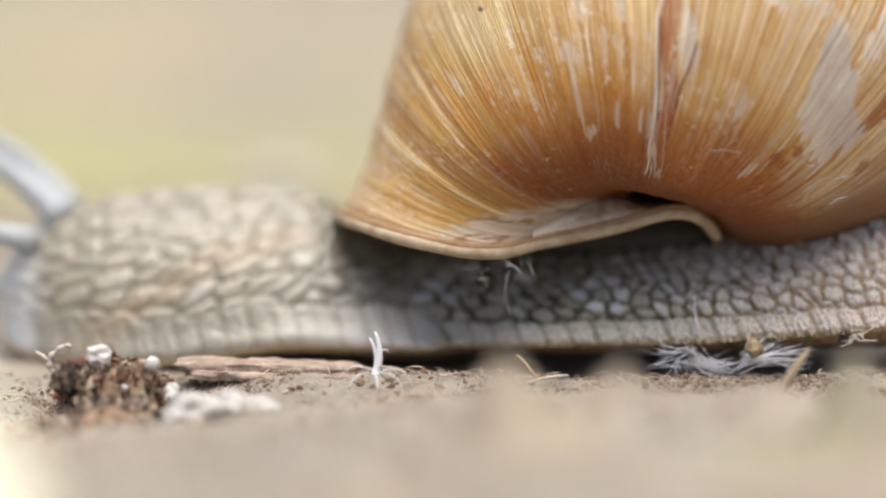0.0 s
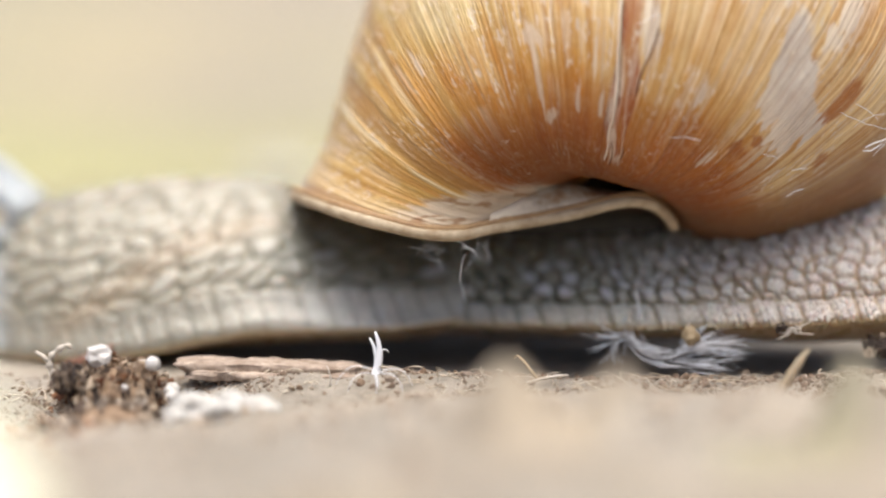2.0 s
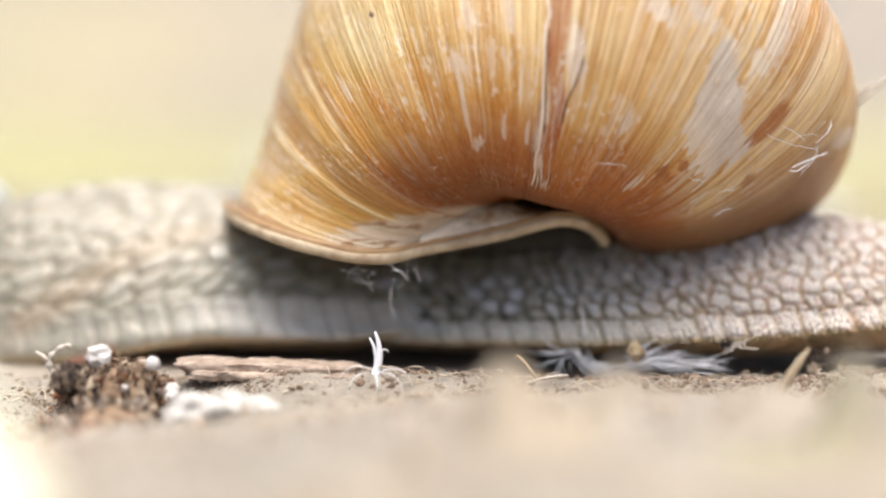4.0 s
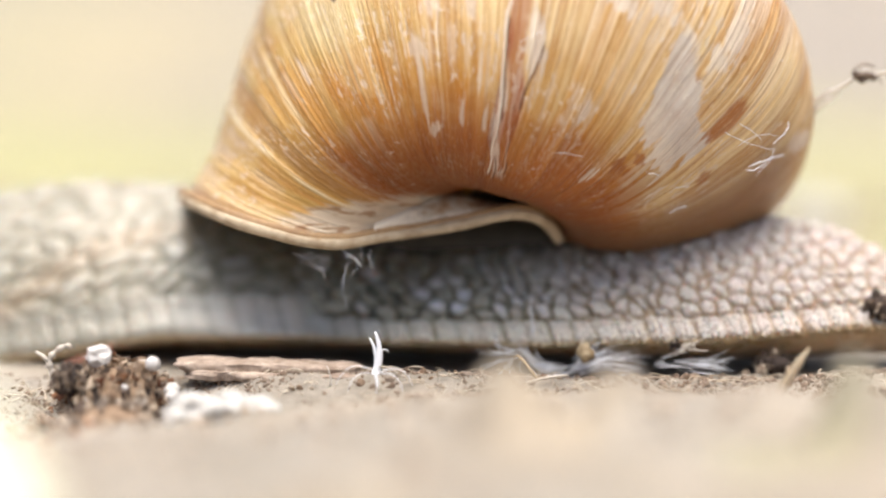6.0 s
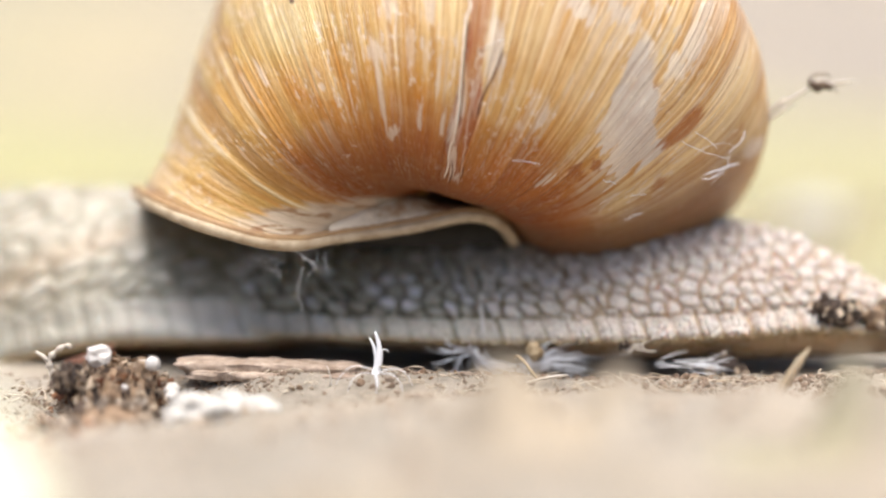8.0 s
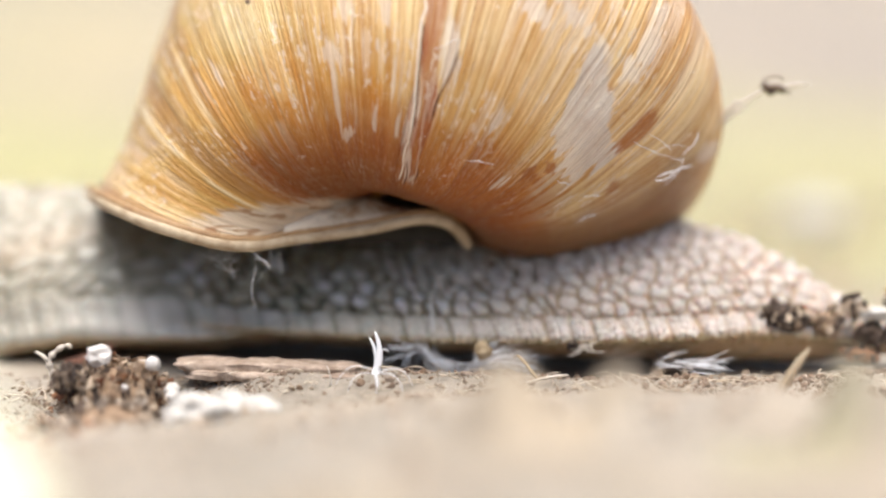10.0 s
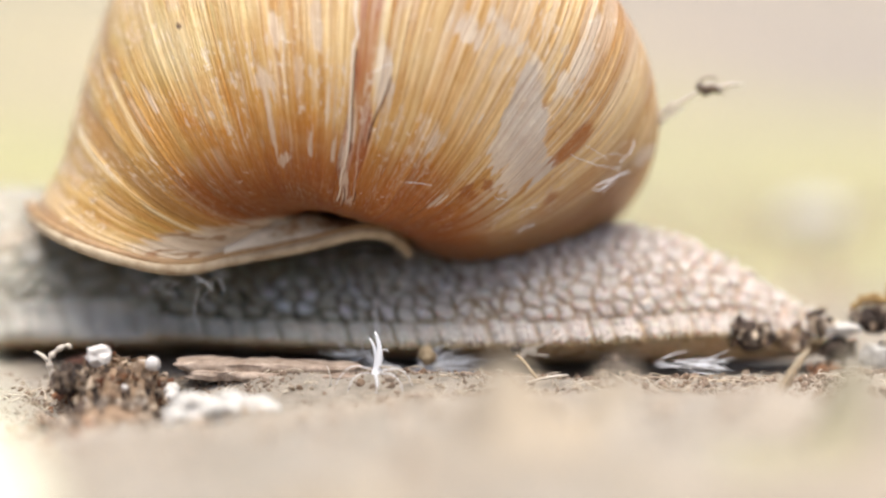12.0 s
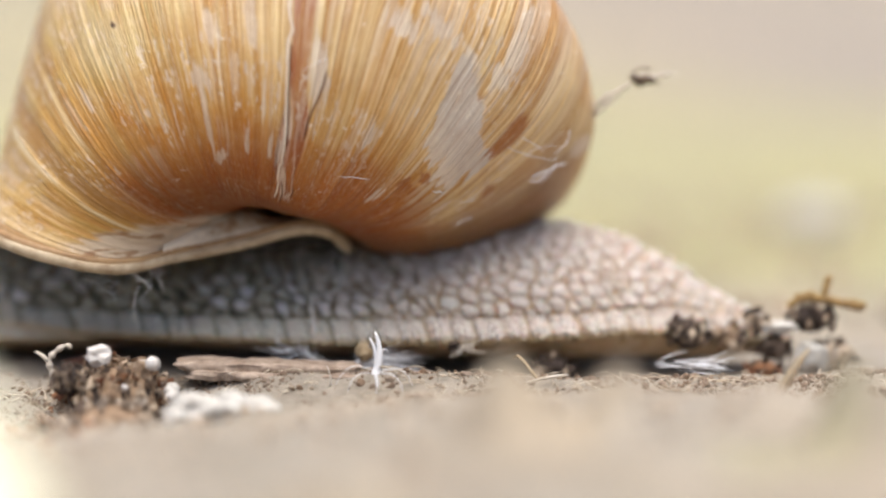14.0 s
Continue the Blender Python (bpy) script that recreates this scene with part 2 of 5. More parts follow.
CHAFF = plain_material("chaff", (0.40, 0.31, 0.21), (0.72, 0.64, 0.52), 0.6, 900, 0.2)

# ---- the snail's way: seconds, shift in millimetres, turn in degrees ----
SHELL_ROWS = [
    (0, 11.32, -0.55, -0.04, -1.53, -3.02, -2.41),
    (0.5, 10.66, -0.51, 0.37, -2.08, -2.24, -2.4),
    (1, 9.82, -0.51, 0.5, -3.62, -1.56, -1.32),
    (1.5, 9.57, -0.44, 0.96, -2.74, -0.97, -2.39),
    (2, 8.52, -0.57, 0.7, -2.19, -1.26, -1.52),
    (2.5, 7.19, -0.41, 0.36, 1.23, -2.61, -1.21),
    (3, 5.87, -0.29, -0.14, 3.07, -3.02, -1.56),
    (5.5, 1.76, -0.05, 0.08, -1.85, 0.2, -0.53),
    (6, 0.96, -0.08, 0.07, -1.09, 0.21, -0.55),
    (6.5, -0, -0, -0, -0, -0, 0),
    (7, -0.91, 0.11, -0.14, 0.35, 0.02, 0.32),
    (7.5, -1.48, 0.09, -0.02, 0.1, 0.64, 0.55),
    (10, -5.24, 0.33, -0.13, -0.35, 1.45, 1.84),
    (10.5, -6.19, 0.34, -0.14, 0.47, 1.23, 1.75),
    (11, -7.36, 0.43, -0.18, 2.12, 0.5, 2.03),
    (11.5, -8.38, 0.49, -0.35, 3.48, -0.12, 2.38),
    (12, -9.51, 0.41, -0.47, 3.97, -0.3, 3),
    (12.5, -10.47, 0.58, -0.49, 5.12, -0.38, 3.14),
    (13, -11.58, 0.56, -0.48, 4.17, -0.52, 3.8),
    (13.5, -12.67, 0.56, -0.48, 4.21, -0.95, 4.22),
    (14, -13.9, 0.6, -0.29, 3.84, -1.12, 4.63),
]
BODY_ROWS = [
    (0, 11.22, -1.61, 0.59, -0.09, -2.34, 1.16),
    (0.5, 10.35, -1.34, 0.9, -0.06, -1.88, 0.64),
    (1, 9.71, -0.81, 1.15, -0.02, -1.34, -0.94),
    (1.5, 9.02, -0.47, 1.33, 0.01, -0.83, -2.08),
    (2, 8.43, 0.03, 1.18, 0.02, -0.6, -4.01),
    (2.5, 7.54, 0.18, 0.67, 0.03, -1.2, -4.36),
    (3, 6.54, 0.43, 0.1, 0.1, -1.38, -4.02),
    (5.5, 1.97, 0.02, 0.11, -0.05, -0.22, -1.12),
    (6, 0.94, 0.02, 0.08, -0, -0.18, -0.34),
    (6.5, 0, -0, -0, -0, -0, 0),
    (7, -0.92, 0.11, -0.07, 0.02, 0.09, 0.23),
    (7.5, -1.63, 0.27, 0.01, 0.03, 0.41, 0.12),
    (10, -5.7, 0.81, 0.15, 0.04, 1.85, 0.43),
    (10.5, -6.59, 0.86, 0.12, 0.06, 2.11, 0.65),
    (11, -7.6, 0.87, -0.01, 0.06, 1.63, 0.9),
    (11.5, -8.51, 0.94, -0.11, 0.03, 1.28, 0.98),
    (12, -9.48, 1.05, -0.23, 0.02, 1.02, 0.9),
    (12.5, -10.49, 1.15, -0.3, -0.01, 1.15, 1.03),
    (13, -11.44, 1.1, -0.14, -0.01, 1.86, 0.69),
    (13.5, -12.59, 1.05, -0.05, -0.06, 1.82, 1.53),
    (14, -13.9, 0.87, 0.02, -0.07, 1.39, 2.76),
]
NECK_ROWS = [
    (0, 7.49, -1.92, -0.46, 0.04, 1.02, 3.24),
    (0.5, 6.83, -1.81, -0.25, 0.02, 0.08, 3.39),
    (1, 6.21, -1.61, 0.31, 0.04, 0.19, 3.17),
    (1.5, 5.69, -1.46, 0.40, 0, -1.05, 3.2),
    (2, 5.06, -1.21, 0.30, -0.02, -1.67, 2.79),
    (2.5, 4.2, -1.16, -0.02, -0, -1.02, 2.98),
    (3, 3.38, -1.07, -0.26, 0.03, -0.23, 3),
    (5.5, -0, 0, 0, -0, -0, 0),
    (6, -0.83, 0.12, -0.12, -0.03, -0.57, -0.21),
    (6.5, -1.57, 0.31, -0.4, -0.05, -1.43, -0.87),
    (7, -2.42, 0.38, -0.47, -0.05, -1.22, -0.82),
    (7.5, -2.75, 0.56, -0.48, -0.05, -1.25, -1.6),
    (10, -6.82, 0.93, -0.41, 0, -1.25, -1.6),
    (10.5, -7.72, 1.01, -0.42, 0, -1.25, -1.6),
    (11, -8.72, 1.08, -0.48, 0, -1.25, -1.6),
    (11.5, -9.64, 1.16, -0.54, 0, -1.25, -1.6),
    (12, -10.6, 1.23, -0.59, 0, -1.25, -1.6),
    (12.5, -11.62, 1.31, -0.63, 0, -1.25, -1.6),
    (13, -12.57, 1.38, -0.55, 0, -1.25, -1.6),
    (13.5, -13.72, 1.46, -0.51, 0, -1.25, -1.6),
    (14, -15.02, 1.53, -0.47, 0, -1.25, -1.6),
]


# ---- ground ----
def bumpy(x, y):
    """Height of the soil in millimetres."""
    front = smooth(-3.0, -16.0, y)
    under = smooth(4.0, 7.0, y) * smooth(34.0, 26.0, y)
    h = 0.25 + (1.6 + 1.3 * front) * (fbm(x / 9, y / 9, 3, 3) - 0.5) * (1 - 0.7 * under)
    h = h + 0.9 * (fbm(x / 2.2, y / 2.2, 8, 4) - 0.5) * (1 - 0.6 * under)
    h = h + 0.9 * np.exp(-((y - 0.8) / 1.6) ** 2) * (0.55 + 0.6 * vnoise(x / 6, 0 * x + 2.5, 31)) * smooth(-17, -12, x)
    h = h - 0.6 * under
    # hollow round the clod
    h = h - 2.6 * np.exp(-((x + 21) / 7.0) ** 2 - ((y + 4.0) / 5.0) ** 2) - 1.2 * np.exp(-((x + 21) / 8.0) ** 2 - ((y + 16.0) / 10.0) ** 2)
    h = h + front * (0.9 + 0.030 * np.clip(-y - 10, 0, 25)) * (0.05 + 0.95 * smooth(-24, -10, x))
    for mx, mw, mh in ((3.3, 2.3, 3.9), (8.9, 1.9, 3.9), (20.8, 1.6, 4.7), (-8.0, 4.0, 0.6), (26.0, 2.5, 1.6)):
        h = h + mh * np.exp(-((x - mx) / mw) ** 2 - ((y + 31) / 3.5) ** 2)
    h = h + 0.07 * np.clip(y - 500, 0, 20000)
    far = smooth(60, 400, np.hypot(x, y))
    h = h + far * 14 * (fbm(x / 260, y / 260, 5, 3) - 0.5)
    return h


def spaced(lo, hi, step, reach):
    """Even steps from lo to hi, then growing ones out to reach."""
    mid = list(np.arange(lo, hi + step / 2, step))
    s = step
    a, b = lo, hi
    left, right = [], []
    while a > -reach:
        s *= 1.12
        a -= s
        left.append(a)
    s = step
    while b < reach:
        s *= 1.12
        b += s
        right.append(b)
    return np.array(left[::-1] + mid + right)


def build_ground():
    X, Y = np.meshgrid(spaced(-36, 42, 0.22, 60000), spaced(-38, 34, 0.24, 60000), indexing="ij")
    Z = bumpy(X, Y)
    wx = X + 0.35 * np.hypot(X, Y) * (fbm(X / 150 + 7, Y / 150, 41, 4) - 0.5)
    wy = Y + 0.60 * np.hypot(X, Y) * (fbm(X / 170, Y / 170 + 9, 43, 4) - 0.5)

    def patches(spots, seed):
        """Irregular patches at the given places, and chance ones all round."""
        v = 0.7 * smooth(0.52, 0.66, fbm(X / 330, Y / 330, seed, 5)) * smooth(500, 1500, np.hypot(X, Y - 600))
        for x0, y0, rx, ry, k in spots:
            v = np.maximum(v, k * smooth(1.25, 0.45, np.hypot((wx - x0) / rx, (wy - y0) / ry)))
        return v * (0.75 + 0.25 * smooth(0.3, 0.6, fbm(X / 14, Y / 14, seed + 3, 4)))

    growth = patches([(21, -32, 4.5, 9, 0.4), (-135, 780, 55, 260, 0.75), (35, 125, 70, 85, 0.75), (95, 210, 60, 90, 0.7), (-50, 250, 75, 110, 1.0), (60, 330, 60, 110, 0.8), (15, 210, 60, 60, 0.6), (-330, 1900, 330, 600, 0.9), (-120, 640, 150, 260, 0.45), (30, 480, 70, 120, 0.3), (140, 160, 60, 60, 0.6)], 45)
    dust = patches([(-72, 560, 55, 170, 0.8), (-60, 900, 60, 200, 0.35), (60, 560, 70, 120, 0.5), (120, 260, 50, 60, 0.6), (9.5, -29, 4.5, 8, 0.4), (0, -43, 5, 7, 0.3), (-24, -60, 10, 20, 0.4), (34, -40, 9, 16, 0.5)], 48)
    me = grid_mesh("ground", np.stack([X, Y, Z], -1), SOIL, attrs={"growth": growth, "dust": dust}, flip=False)
    tagged(new("ground", me), "pale dry crumbly soil, greener far off", "ground", kind="structure")


build_ground()


def ground_at(x, y):
    return float(bumpy(np.array([float(x)]), np.array([float(y)]))[0])


def thing(name, x, y, z, label, category, group="", kind=""):
    ob = new(name)
    ob.empty_display_size = 0.002
    ob.location = (x * MM, y * MM, z * MM)
    return tagged(ob, label, category, group, kind)


# ---- loose soil crumbs, too many to count ----
def build_grit():
    rng = random.Random(4)
    base = []
    for k in range(8):
        b = lump((1, 1, 1), 0.35, 50 + k, 1)
        base.append((np.array([v.co[:] for v in b.verts]), np.array([[v.index for v in f.verts] for f in b.faces])))
        b.free()

    def scatter(name, count, place, size, material, label):
        V, Fc, n = [], [], 0
        for _ in range(count):
            x, y = place()
            s = size(x, y)
            co, fa = base[rng.randrange(8)]
            turn = np.array(Euler((rng.uniform(0, 6), rng.uniform(0, 6), rng.uniform(0, 6))).to_matrix())
            co = (co * np.array([1, rng.uniform(0.6, 1), rng.uniform(0.45, 0.9)])) @ turn.T * s
            co = co + np.array([x, y, ground_at(x, y) + 0.25 * s])
            V.append(co)
            Fc.append(fa + n)
            n += len(co)
        me = bpy.data.meshes.new(name)
        me.from_pydata((np.concatenate(V) * MM).tolist(), [], np.concatenate(Fc).tolist())
        me.materials.append(material)
        tagged(new(name, me), label, "soil crumbs", kind="stuff")

    def patchy(lo, hi, mode, seed):
        while True:
            x, y = rng.uniform(-33, 35), rng.triangular(lo, hi, mode)
            if float(fbm(np.array([x / 3.5]), np.array([y / 2.5]), seed, 2)[0]) > rng.uniform(0.35, 0.65):
                return x, y

    scatter("fine_grit", 4200, lambda: patchy(-7, 7, 0.4, 61), lambda x, y: rng.uniform(0.05, 0.15) if rng.random() < 0.9 else rng.uniform(0.15, 0.34), GRIT, "pale fine soil crumbs scattered on the ground")
    scatter("dark_crumbs", 520, lambda: patchy(-6, 9, 1.5, 62), lambda x, y: rng.uniform(0.06, 0.2) if rng.random() < 0.85 else rng.uniform(0.2, 0.4), CRUMB, "brown soil crumbs scattered on the ground")
    V, Fc, n = [], [], 0
    for _ in range(420):
        x, y = patchy(-5, 5, 0.6, 63)
        a, L, r = rng.uniform(0, math.tau), rng.uniform(0.4, 2.2), rng.uniform(0.015, 0.05)
        z = ground_at(x, y) + 0.05
        b = tube(arc((x, y, z), (x + L * math.cos(a), y + L * 0.6 * math.sin(a), z + rng.uniform(-0.1, 0.45)), (rng.uniform(-0.2, 0.2), 0, rng.uniform(0, 0.25)), 6), [r] * 5 + [r * 0.4], 4)
        b.verts.index_update()
        V.append(np.array([v.co[:] for v in b.verts]))
        Fc += [[v.index + n for v in f.verts] for f in b.faces]
        n += len(b.verts)
        b.free()
    me = bpy.data.meshes.new("fine_fibres")
    me.from_pydata((np.concatenate(V) * MM).tolist(), [], Fc)
    me.materials.append(CHAFF)
    tagged(new("fine_fibres", me), "tiny pale plant fibres strewn on the soil", "fibres", kind="stuff")
    scatter("coarse_crumbs", 700, lambda: (rng.uniform(-60, 80), rng.uniform(28, 150)), lambda x, y: rng.uniform(0.3, 1.4), GRIT, "coarse pale soil crumbs behind")
    scatter("near_crumbs", 260, lambda: (rng.uniform(-28, 28), rng.uniform(-45, -7)), lambda x, y: rng.uniform(0.15, 0.6), GRIT, "pale soil crumbs on the near ground")


build_grit()


# ---- snail shell ----
SHELL_TURN = Matrix.Rotation(-0.8013, 3, "X") @ Matrix.Rotation(0.6409, 3, "Y") @ Matrix.Rotation(2.6633, 3, "Z")
SHELL_AT = np.array([15.3378, 22.3408, 24.4092])
WHORL = 2.2888
SHELL_PIVOT = np.array([2.0, 16.0, 14.0])
BODY_PIVOT = np.array([8.0, 15.0, 5.0])
NECK_PIVOT = np.array([-20.0, 20.0, 5.0])


def shell_surface(th, ph):
    """Coiled shell: th is the growth angle (0 at the lip), ph runs round the whorl's section."""
    s = np.exp(math.log(WHORL) / math.tau * th)
    c, d = np.cos(ph), np.sin(ph)
    swell = 1 + (0.1336 + 0.1145 * c + 0.0264 * d) * np.exp(th / 0.1314)
    inner = 0.5 - 0.5 * np.tanh(3 * c)
    power = 0.816 * inner + 0.8642 * (1 - inner)
    cc, dd = np.sign(c) * np.abs(c) ** power, np.sign(d) * np.abs(d) ** power
    u = 11.9693 * cc * swell * (1 + 0.2635 * dd)
    v = 15.3361 * dd * swell
    ci, si = math.cos(-0.2902), math.sin(-0.2902)
    r = 11.9693 + u * ci - v * si
    r = 0.5 * (r + np.sqrt(r * r + 0.5158))
    z = -18.9582 + u * si + v * ci
    t2 = th + (0.7249 * d + 0.1782 * c + -0.0045 * np.sin(2 * ph)) * np.exp(th / 3.0)
    P = np.stack([s * r * np.cos(-t2), s * r * np.sin(-t2), s * z], -1)
    P = P @ np.array(SHELL_TURN).T + SHELL_AT
    # the last whorl is lowered over the navel to fit the camera's view
    view_drop = np.exp(-((P[..., 0] - 3.0) / 3.4) ** 2) * smooth(15.6, 12.4, P[..., 2]) * smooth(11.0, 6.0, P[..., 1])
    P[..., 2] -= 0.75 * view_drop
    return P


def normals(P, closed=True):
    du = np.gradient(P, axis=0)
    if closed:
        dv = (np.roll(P, -1, 1) - np.roll(P, 1, 1)) / 2
    else:
        dv = np.gradient(P, axis=1)
    n = np.cross(du, dv)
    return n / np.maximum(np.linalg.norm(n, axis=-1, keepdims=True), 1e-9)


def blotch(th, pv, t0, p0, wt, wp, seed, skew=0.0, streaky=1.5, ragged=1.1):
    """A worn patch with a ragged, streaky edge, 0 to 1."""
    d = np.hypot((th - t0 - skew * (pv - p0)) / wt, (pv - p0) / wp)
    d = d + ragged * (fbm(th * 26, pv * 9, seed, 4) - 0.5) + streaky * (fbm(th * 85, pv * 3.5, seed + 3, 3) - 0.5)
    return smooth(1.15, 0.75, d)


def shell_pigment_light(th, pv, P):
    """Colour of the shell, with some sheen and shade painted in, and how far its skin is worn off."""
    def mixc(c, k, w):
        return c * (1 - w[..., None]) + np.array(k) * w[..., None]

    drift = 0.16 * (fbm(th * 5, pv * 2.5, 14, 3) - 0.5)
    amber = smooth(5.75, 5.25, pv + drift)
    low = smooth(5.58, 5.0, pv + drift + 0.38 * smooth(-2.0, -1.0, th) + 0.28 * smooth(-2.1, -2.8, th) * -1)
    high = smooth(5.35, 6.05, pv + drift)
    c = np.zeros(th.shape + (3,)) + np.array((0.68, 0.325, 0.035))
    # paler towards the crown, top light and sheen put into the colour
    c = mixc(c, (0.90, 0.71, 0.41), high * 0.9 * smooth(-0.9, -1.4, th))
    calm = smooth(-1.95, -1.25, th)
    c = mixc(c, (0.50, 0.375, 0.12), calm * 0.85 * (1 - 0.45 * amber))
    c = mixc(c, (0.66, 0.285, 0.036), smooth(-2.2, -2.5, th) * (1 - 0.65 * high))
    # low whorl's own red-brown, also darkened for the shade beneath
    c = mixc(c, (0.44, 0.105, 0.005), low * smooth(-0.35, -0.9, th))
    # brown lower back of the whorl, partly darkened as shade in the colour
    c = mixc(c, (0.25, 0.105, 0.03), smooth(-2.90, -3.35, th) * smooth(6.4, 5.75, pv) * 0.85)
    c = mixc(c, (0.54, 0.18, 0.008), amber * 0.75 * smooth(-0.55, -1.1, th))
    # broad growth bands
    band = fbm(th * 9, pv * 0.25, 11, 3)
    c = mixc(c, (0.42, 0.18, 0.035), smooth(0.50, 0.66, band) * 0.55 * (1 - 0.5 * calm))
    c = mixc(c, (0.78, 0.59, 0.29), smooth(0.46, 0.30, band) * 0.25 * (1 - 0.7 * low))
    # fine growth lines, unbroken from navel to crown
    sway = 0.010 * (fbm(pv * 3, th * 1.5, 18, 2) - 0.5)
    thin = 0.7 * fbm((th + sway) * 46, pv * 0.35, 12, 2) + 0.3 * vnoise((th + sway) * 120, pv * 2.5, 19)
    patch = (0.40 + 0.75 * smooth(0.35, 0.62, fbm(th * 3.2, pv * 3.2, 16, 3))) * (1 - 0.62 * smooth(-1.8, -1.0, th))
    c = mixc(c, (0.82, 0.62, 0.31), smooth(0.54, 0.68, thin) * 0.40 * patch * (1 - 0.6 * amber) * (1 - 0.5 * low))
    c = mixc(c, (0.40, 0.16, 0.02), smooth(0.48, 0.32, thin) * 0.55 * patch * (1 - 0.4 * calm))
    c = mixc(c, (0.20, 0.045, 0.008), smooth(0.50, 0.36, fbm(th * 30, pv * 0.5, 20, 3)) * low * smooth(-0.5, -0.9, th) * 0.75)
    c = mixc(c, (0.74, 0.36, 0.08), smooth(0.54, 0.66, fbm(th * 38, pv * 0.6, 23, 3)) * low * 0.6)
    cloud = fbm(th * 4, pv * 4, 17, 4)
    c = mixc(c, (0.56, 0.30, 0.07), smooth(0.5, 0.68, cloud) * 0.4)
    c = mixc(c, (0.80, 0.61, 0.30), smooth(0.48, 0.32, cloud) * 0.35 * (1 - low))
    # brown and cream bands that lean towards the lip
    for t0, wd, k, w in ((-0.52, 0.10, (0.40, 0.20, 0.06), 0.6), (-0.40, 0.025, (0.86, 0.74, 0.48), 0.75), (-0.74, 0.03, (0.84, 0.70, 0.42), 0.5), (-0.63, 0.03, (0.74, 0.44, 0.12), 0.6), (-0.98, 0.05, (0.52, 0.32, 0.08), 0.4)):
        off = np.abs(th - t0 - 0.03 * (fbm(pv * 3, th * 0 + t0, 91, 2) - 0.5))
        c = mixc(c, k, smooth(wd, wd * 0.45, off) * w * smooth(0.25, 0.5, fbm(th * 6, pv * 3, 92, 3)))
    # finest growth lines and dark threads between them
    hair = fbm((th + sway) * 92, pv * 0.8, 24, 2)
    c = mixc(c, (0.40, 0.17, 0.03), smooth(0.48, 0.34, hair) * 0.45 * (1 - 0.4 * calm))
    c = mixc(c, (0.86, 0.70, 0.40), smooth(0.56, 0.68, hair) * 0.40 * (1 - 0.75 * amber))
    # reddish growth stop between two old cracks
    mid = -2.105 - 0.05 * smooth(5.8, 5.5, pv)
    red = smooth(0.012, -0.012, np.abs(th - mid) - 0.045) * smooth(5.0, 5.3, pv)
    c = mixc(c, (0.36, 0.10, 0.035), red * (0.65 + 0.3 * smooth(0.35, 0.6, fbm(th * 30, pv * 5, 15, 3))))
    c = mixc(c, (0.74, 0.62, 0.36), smooth(1.2, 0.3, np.hypot((th + 1.15) / 0.22, (pv - 5.78) / 0.22)) * 0.55)
    wear_gloss = np.zeros(th.shape)
    # worn spots; some white ones at the crown are partly painted gloss
    # growth angle, place round the whorl, half extents, seed, skew
    spots = [(-2.20, 5.86, 0.042, 0.16, 21, 0.12), (-1.845, 5.34, 0.020, 0.17, 28, 0), (-1.99, 5.30, 0.022, 0.10, 20, 0),
             (-2.515, 5.69, 0.030, 0.10, 23, -0.15), (-2.775, 5.44, 0.040, 0.075, 24, 0),
             (-2.79, 6.36, 0.060, 0.030, 27, 0.6), (-2.93, 6.40, 0.05, 0.05, 29, 0), (-2.94, 6.58, 0.035, 0.12, 19, 0),
             (-2.50, 6.27, 0.07, 0.05, 30, 0), (-2.62, 6.36, 0.09, 0.04, 42, 0.5), (-2.93, 6.78, 0.03, 0.14, 31, 0), (-1.66, 5.10, 0.030, 0.09, 32, -0.3),
             (-1.612, 5.40, 0.018, 0.30, 33, 0), (-1.60, 5.60, 0.05, 0.07, 34, 0), (-1.70, 5.88, 0.05, 0.10, 26, 0),
             (-1.25, 5.36, 0.016, 0.03, 36, 0), (-0.20, 5.75, 0.02, 0.14, 38, 0), (-0.93, 5.50, 0.02, 0.10, 37, 0),
             (-1.94, 5.62, 0.014, 0.17, 39, 0), (-3.55, 6.75, 0.05, 0.14, 40, -0.3), (-1.88, 5.95, 0.03, 0.12, 43, 0)]
    for t0, p0, wt, wp, seed, skew in spots:
        wear_gloss = np.maximum(wear_gloss, (0.80 if t0 < -2.1 else 0.60) * blotch(th, pv, t0, p0, wt, wp, seed, skew, 1.3, 1.4))
    # pale dashes strung along the growth lines
    dash = smooth(0.60, 0.69, fbm(th * 100, pv * 30, 51, 2)) * smooth(0.40, 0.58, fbm(th * 3, pv * 3, 52, 2)) * smooth(0.42, 0.55, fbm((th + sway) * 46, pv * 0.35, 12, 2) + 0.04)
    wear_gloss = np.maximum(wear_gloss, 0.65 * dash * (1 - 0.7 * low))
    lines = smooth(0.58, 0.68, fbm(th * 44, pv * 1.4, 55, 2)) * smooth(0.45, 0.62, fbm(th * 2.6 + 4, pv * 4.6, 56, 3))
    wear_gloss = np.maximum(wear_gloss, 0.34 * lines * (1 - low))
    # worn pale streaks at the crown, thickened to paint brighter top light
    crown = smooth(0.50, 0.62, fbm(th * 52, pv * 1.6, 58, 2)) * smooth(5.75, 6.35, pv + 0.5 * drift) * smooth(-3.5, -3.0, th)
    wear_gloss = np.maximum(wear_gloss, 0.38 * crown)
    # the large bare patch, and the thinned skin below it
    along, across = pv - 6.06 - 0.42 * (th + 2.93), th + 2.93 - 0.05 * (pv - 6.06)
    bare = np.maximum(np.abs(across) / 0.195, np.abs(along) / 0.20)
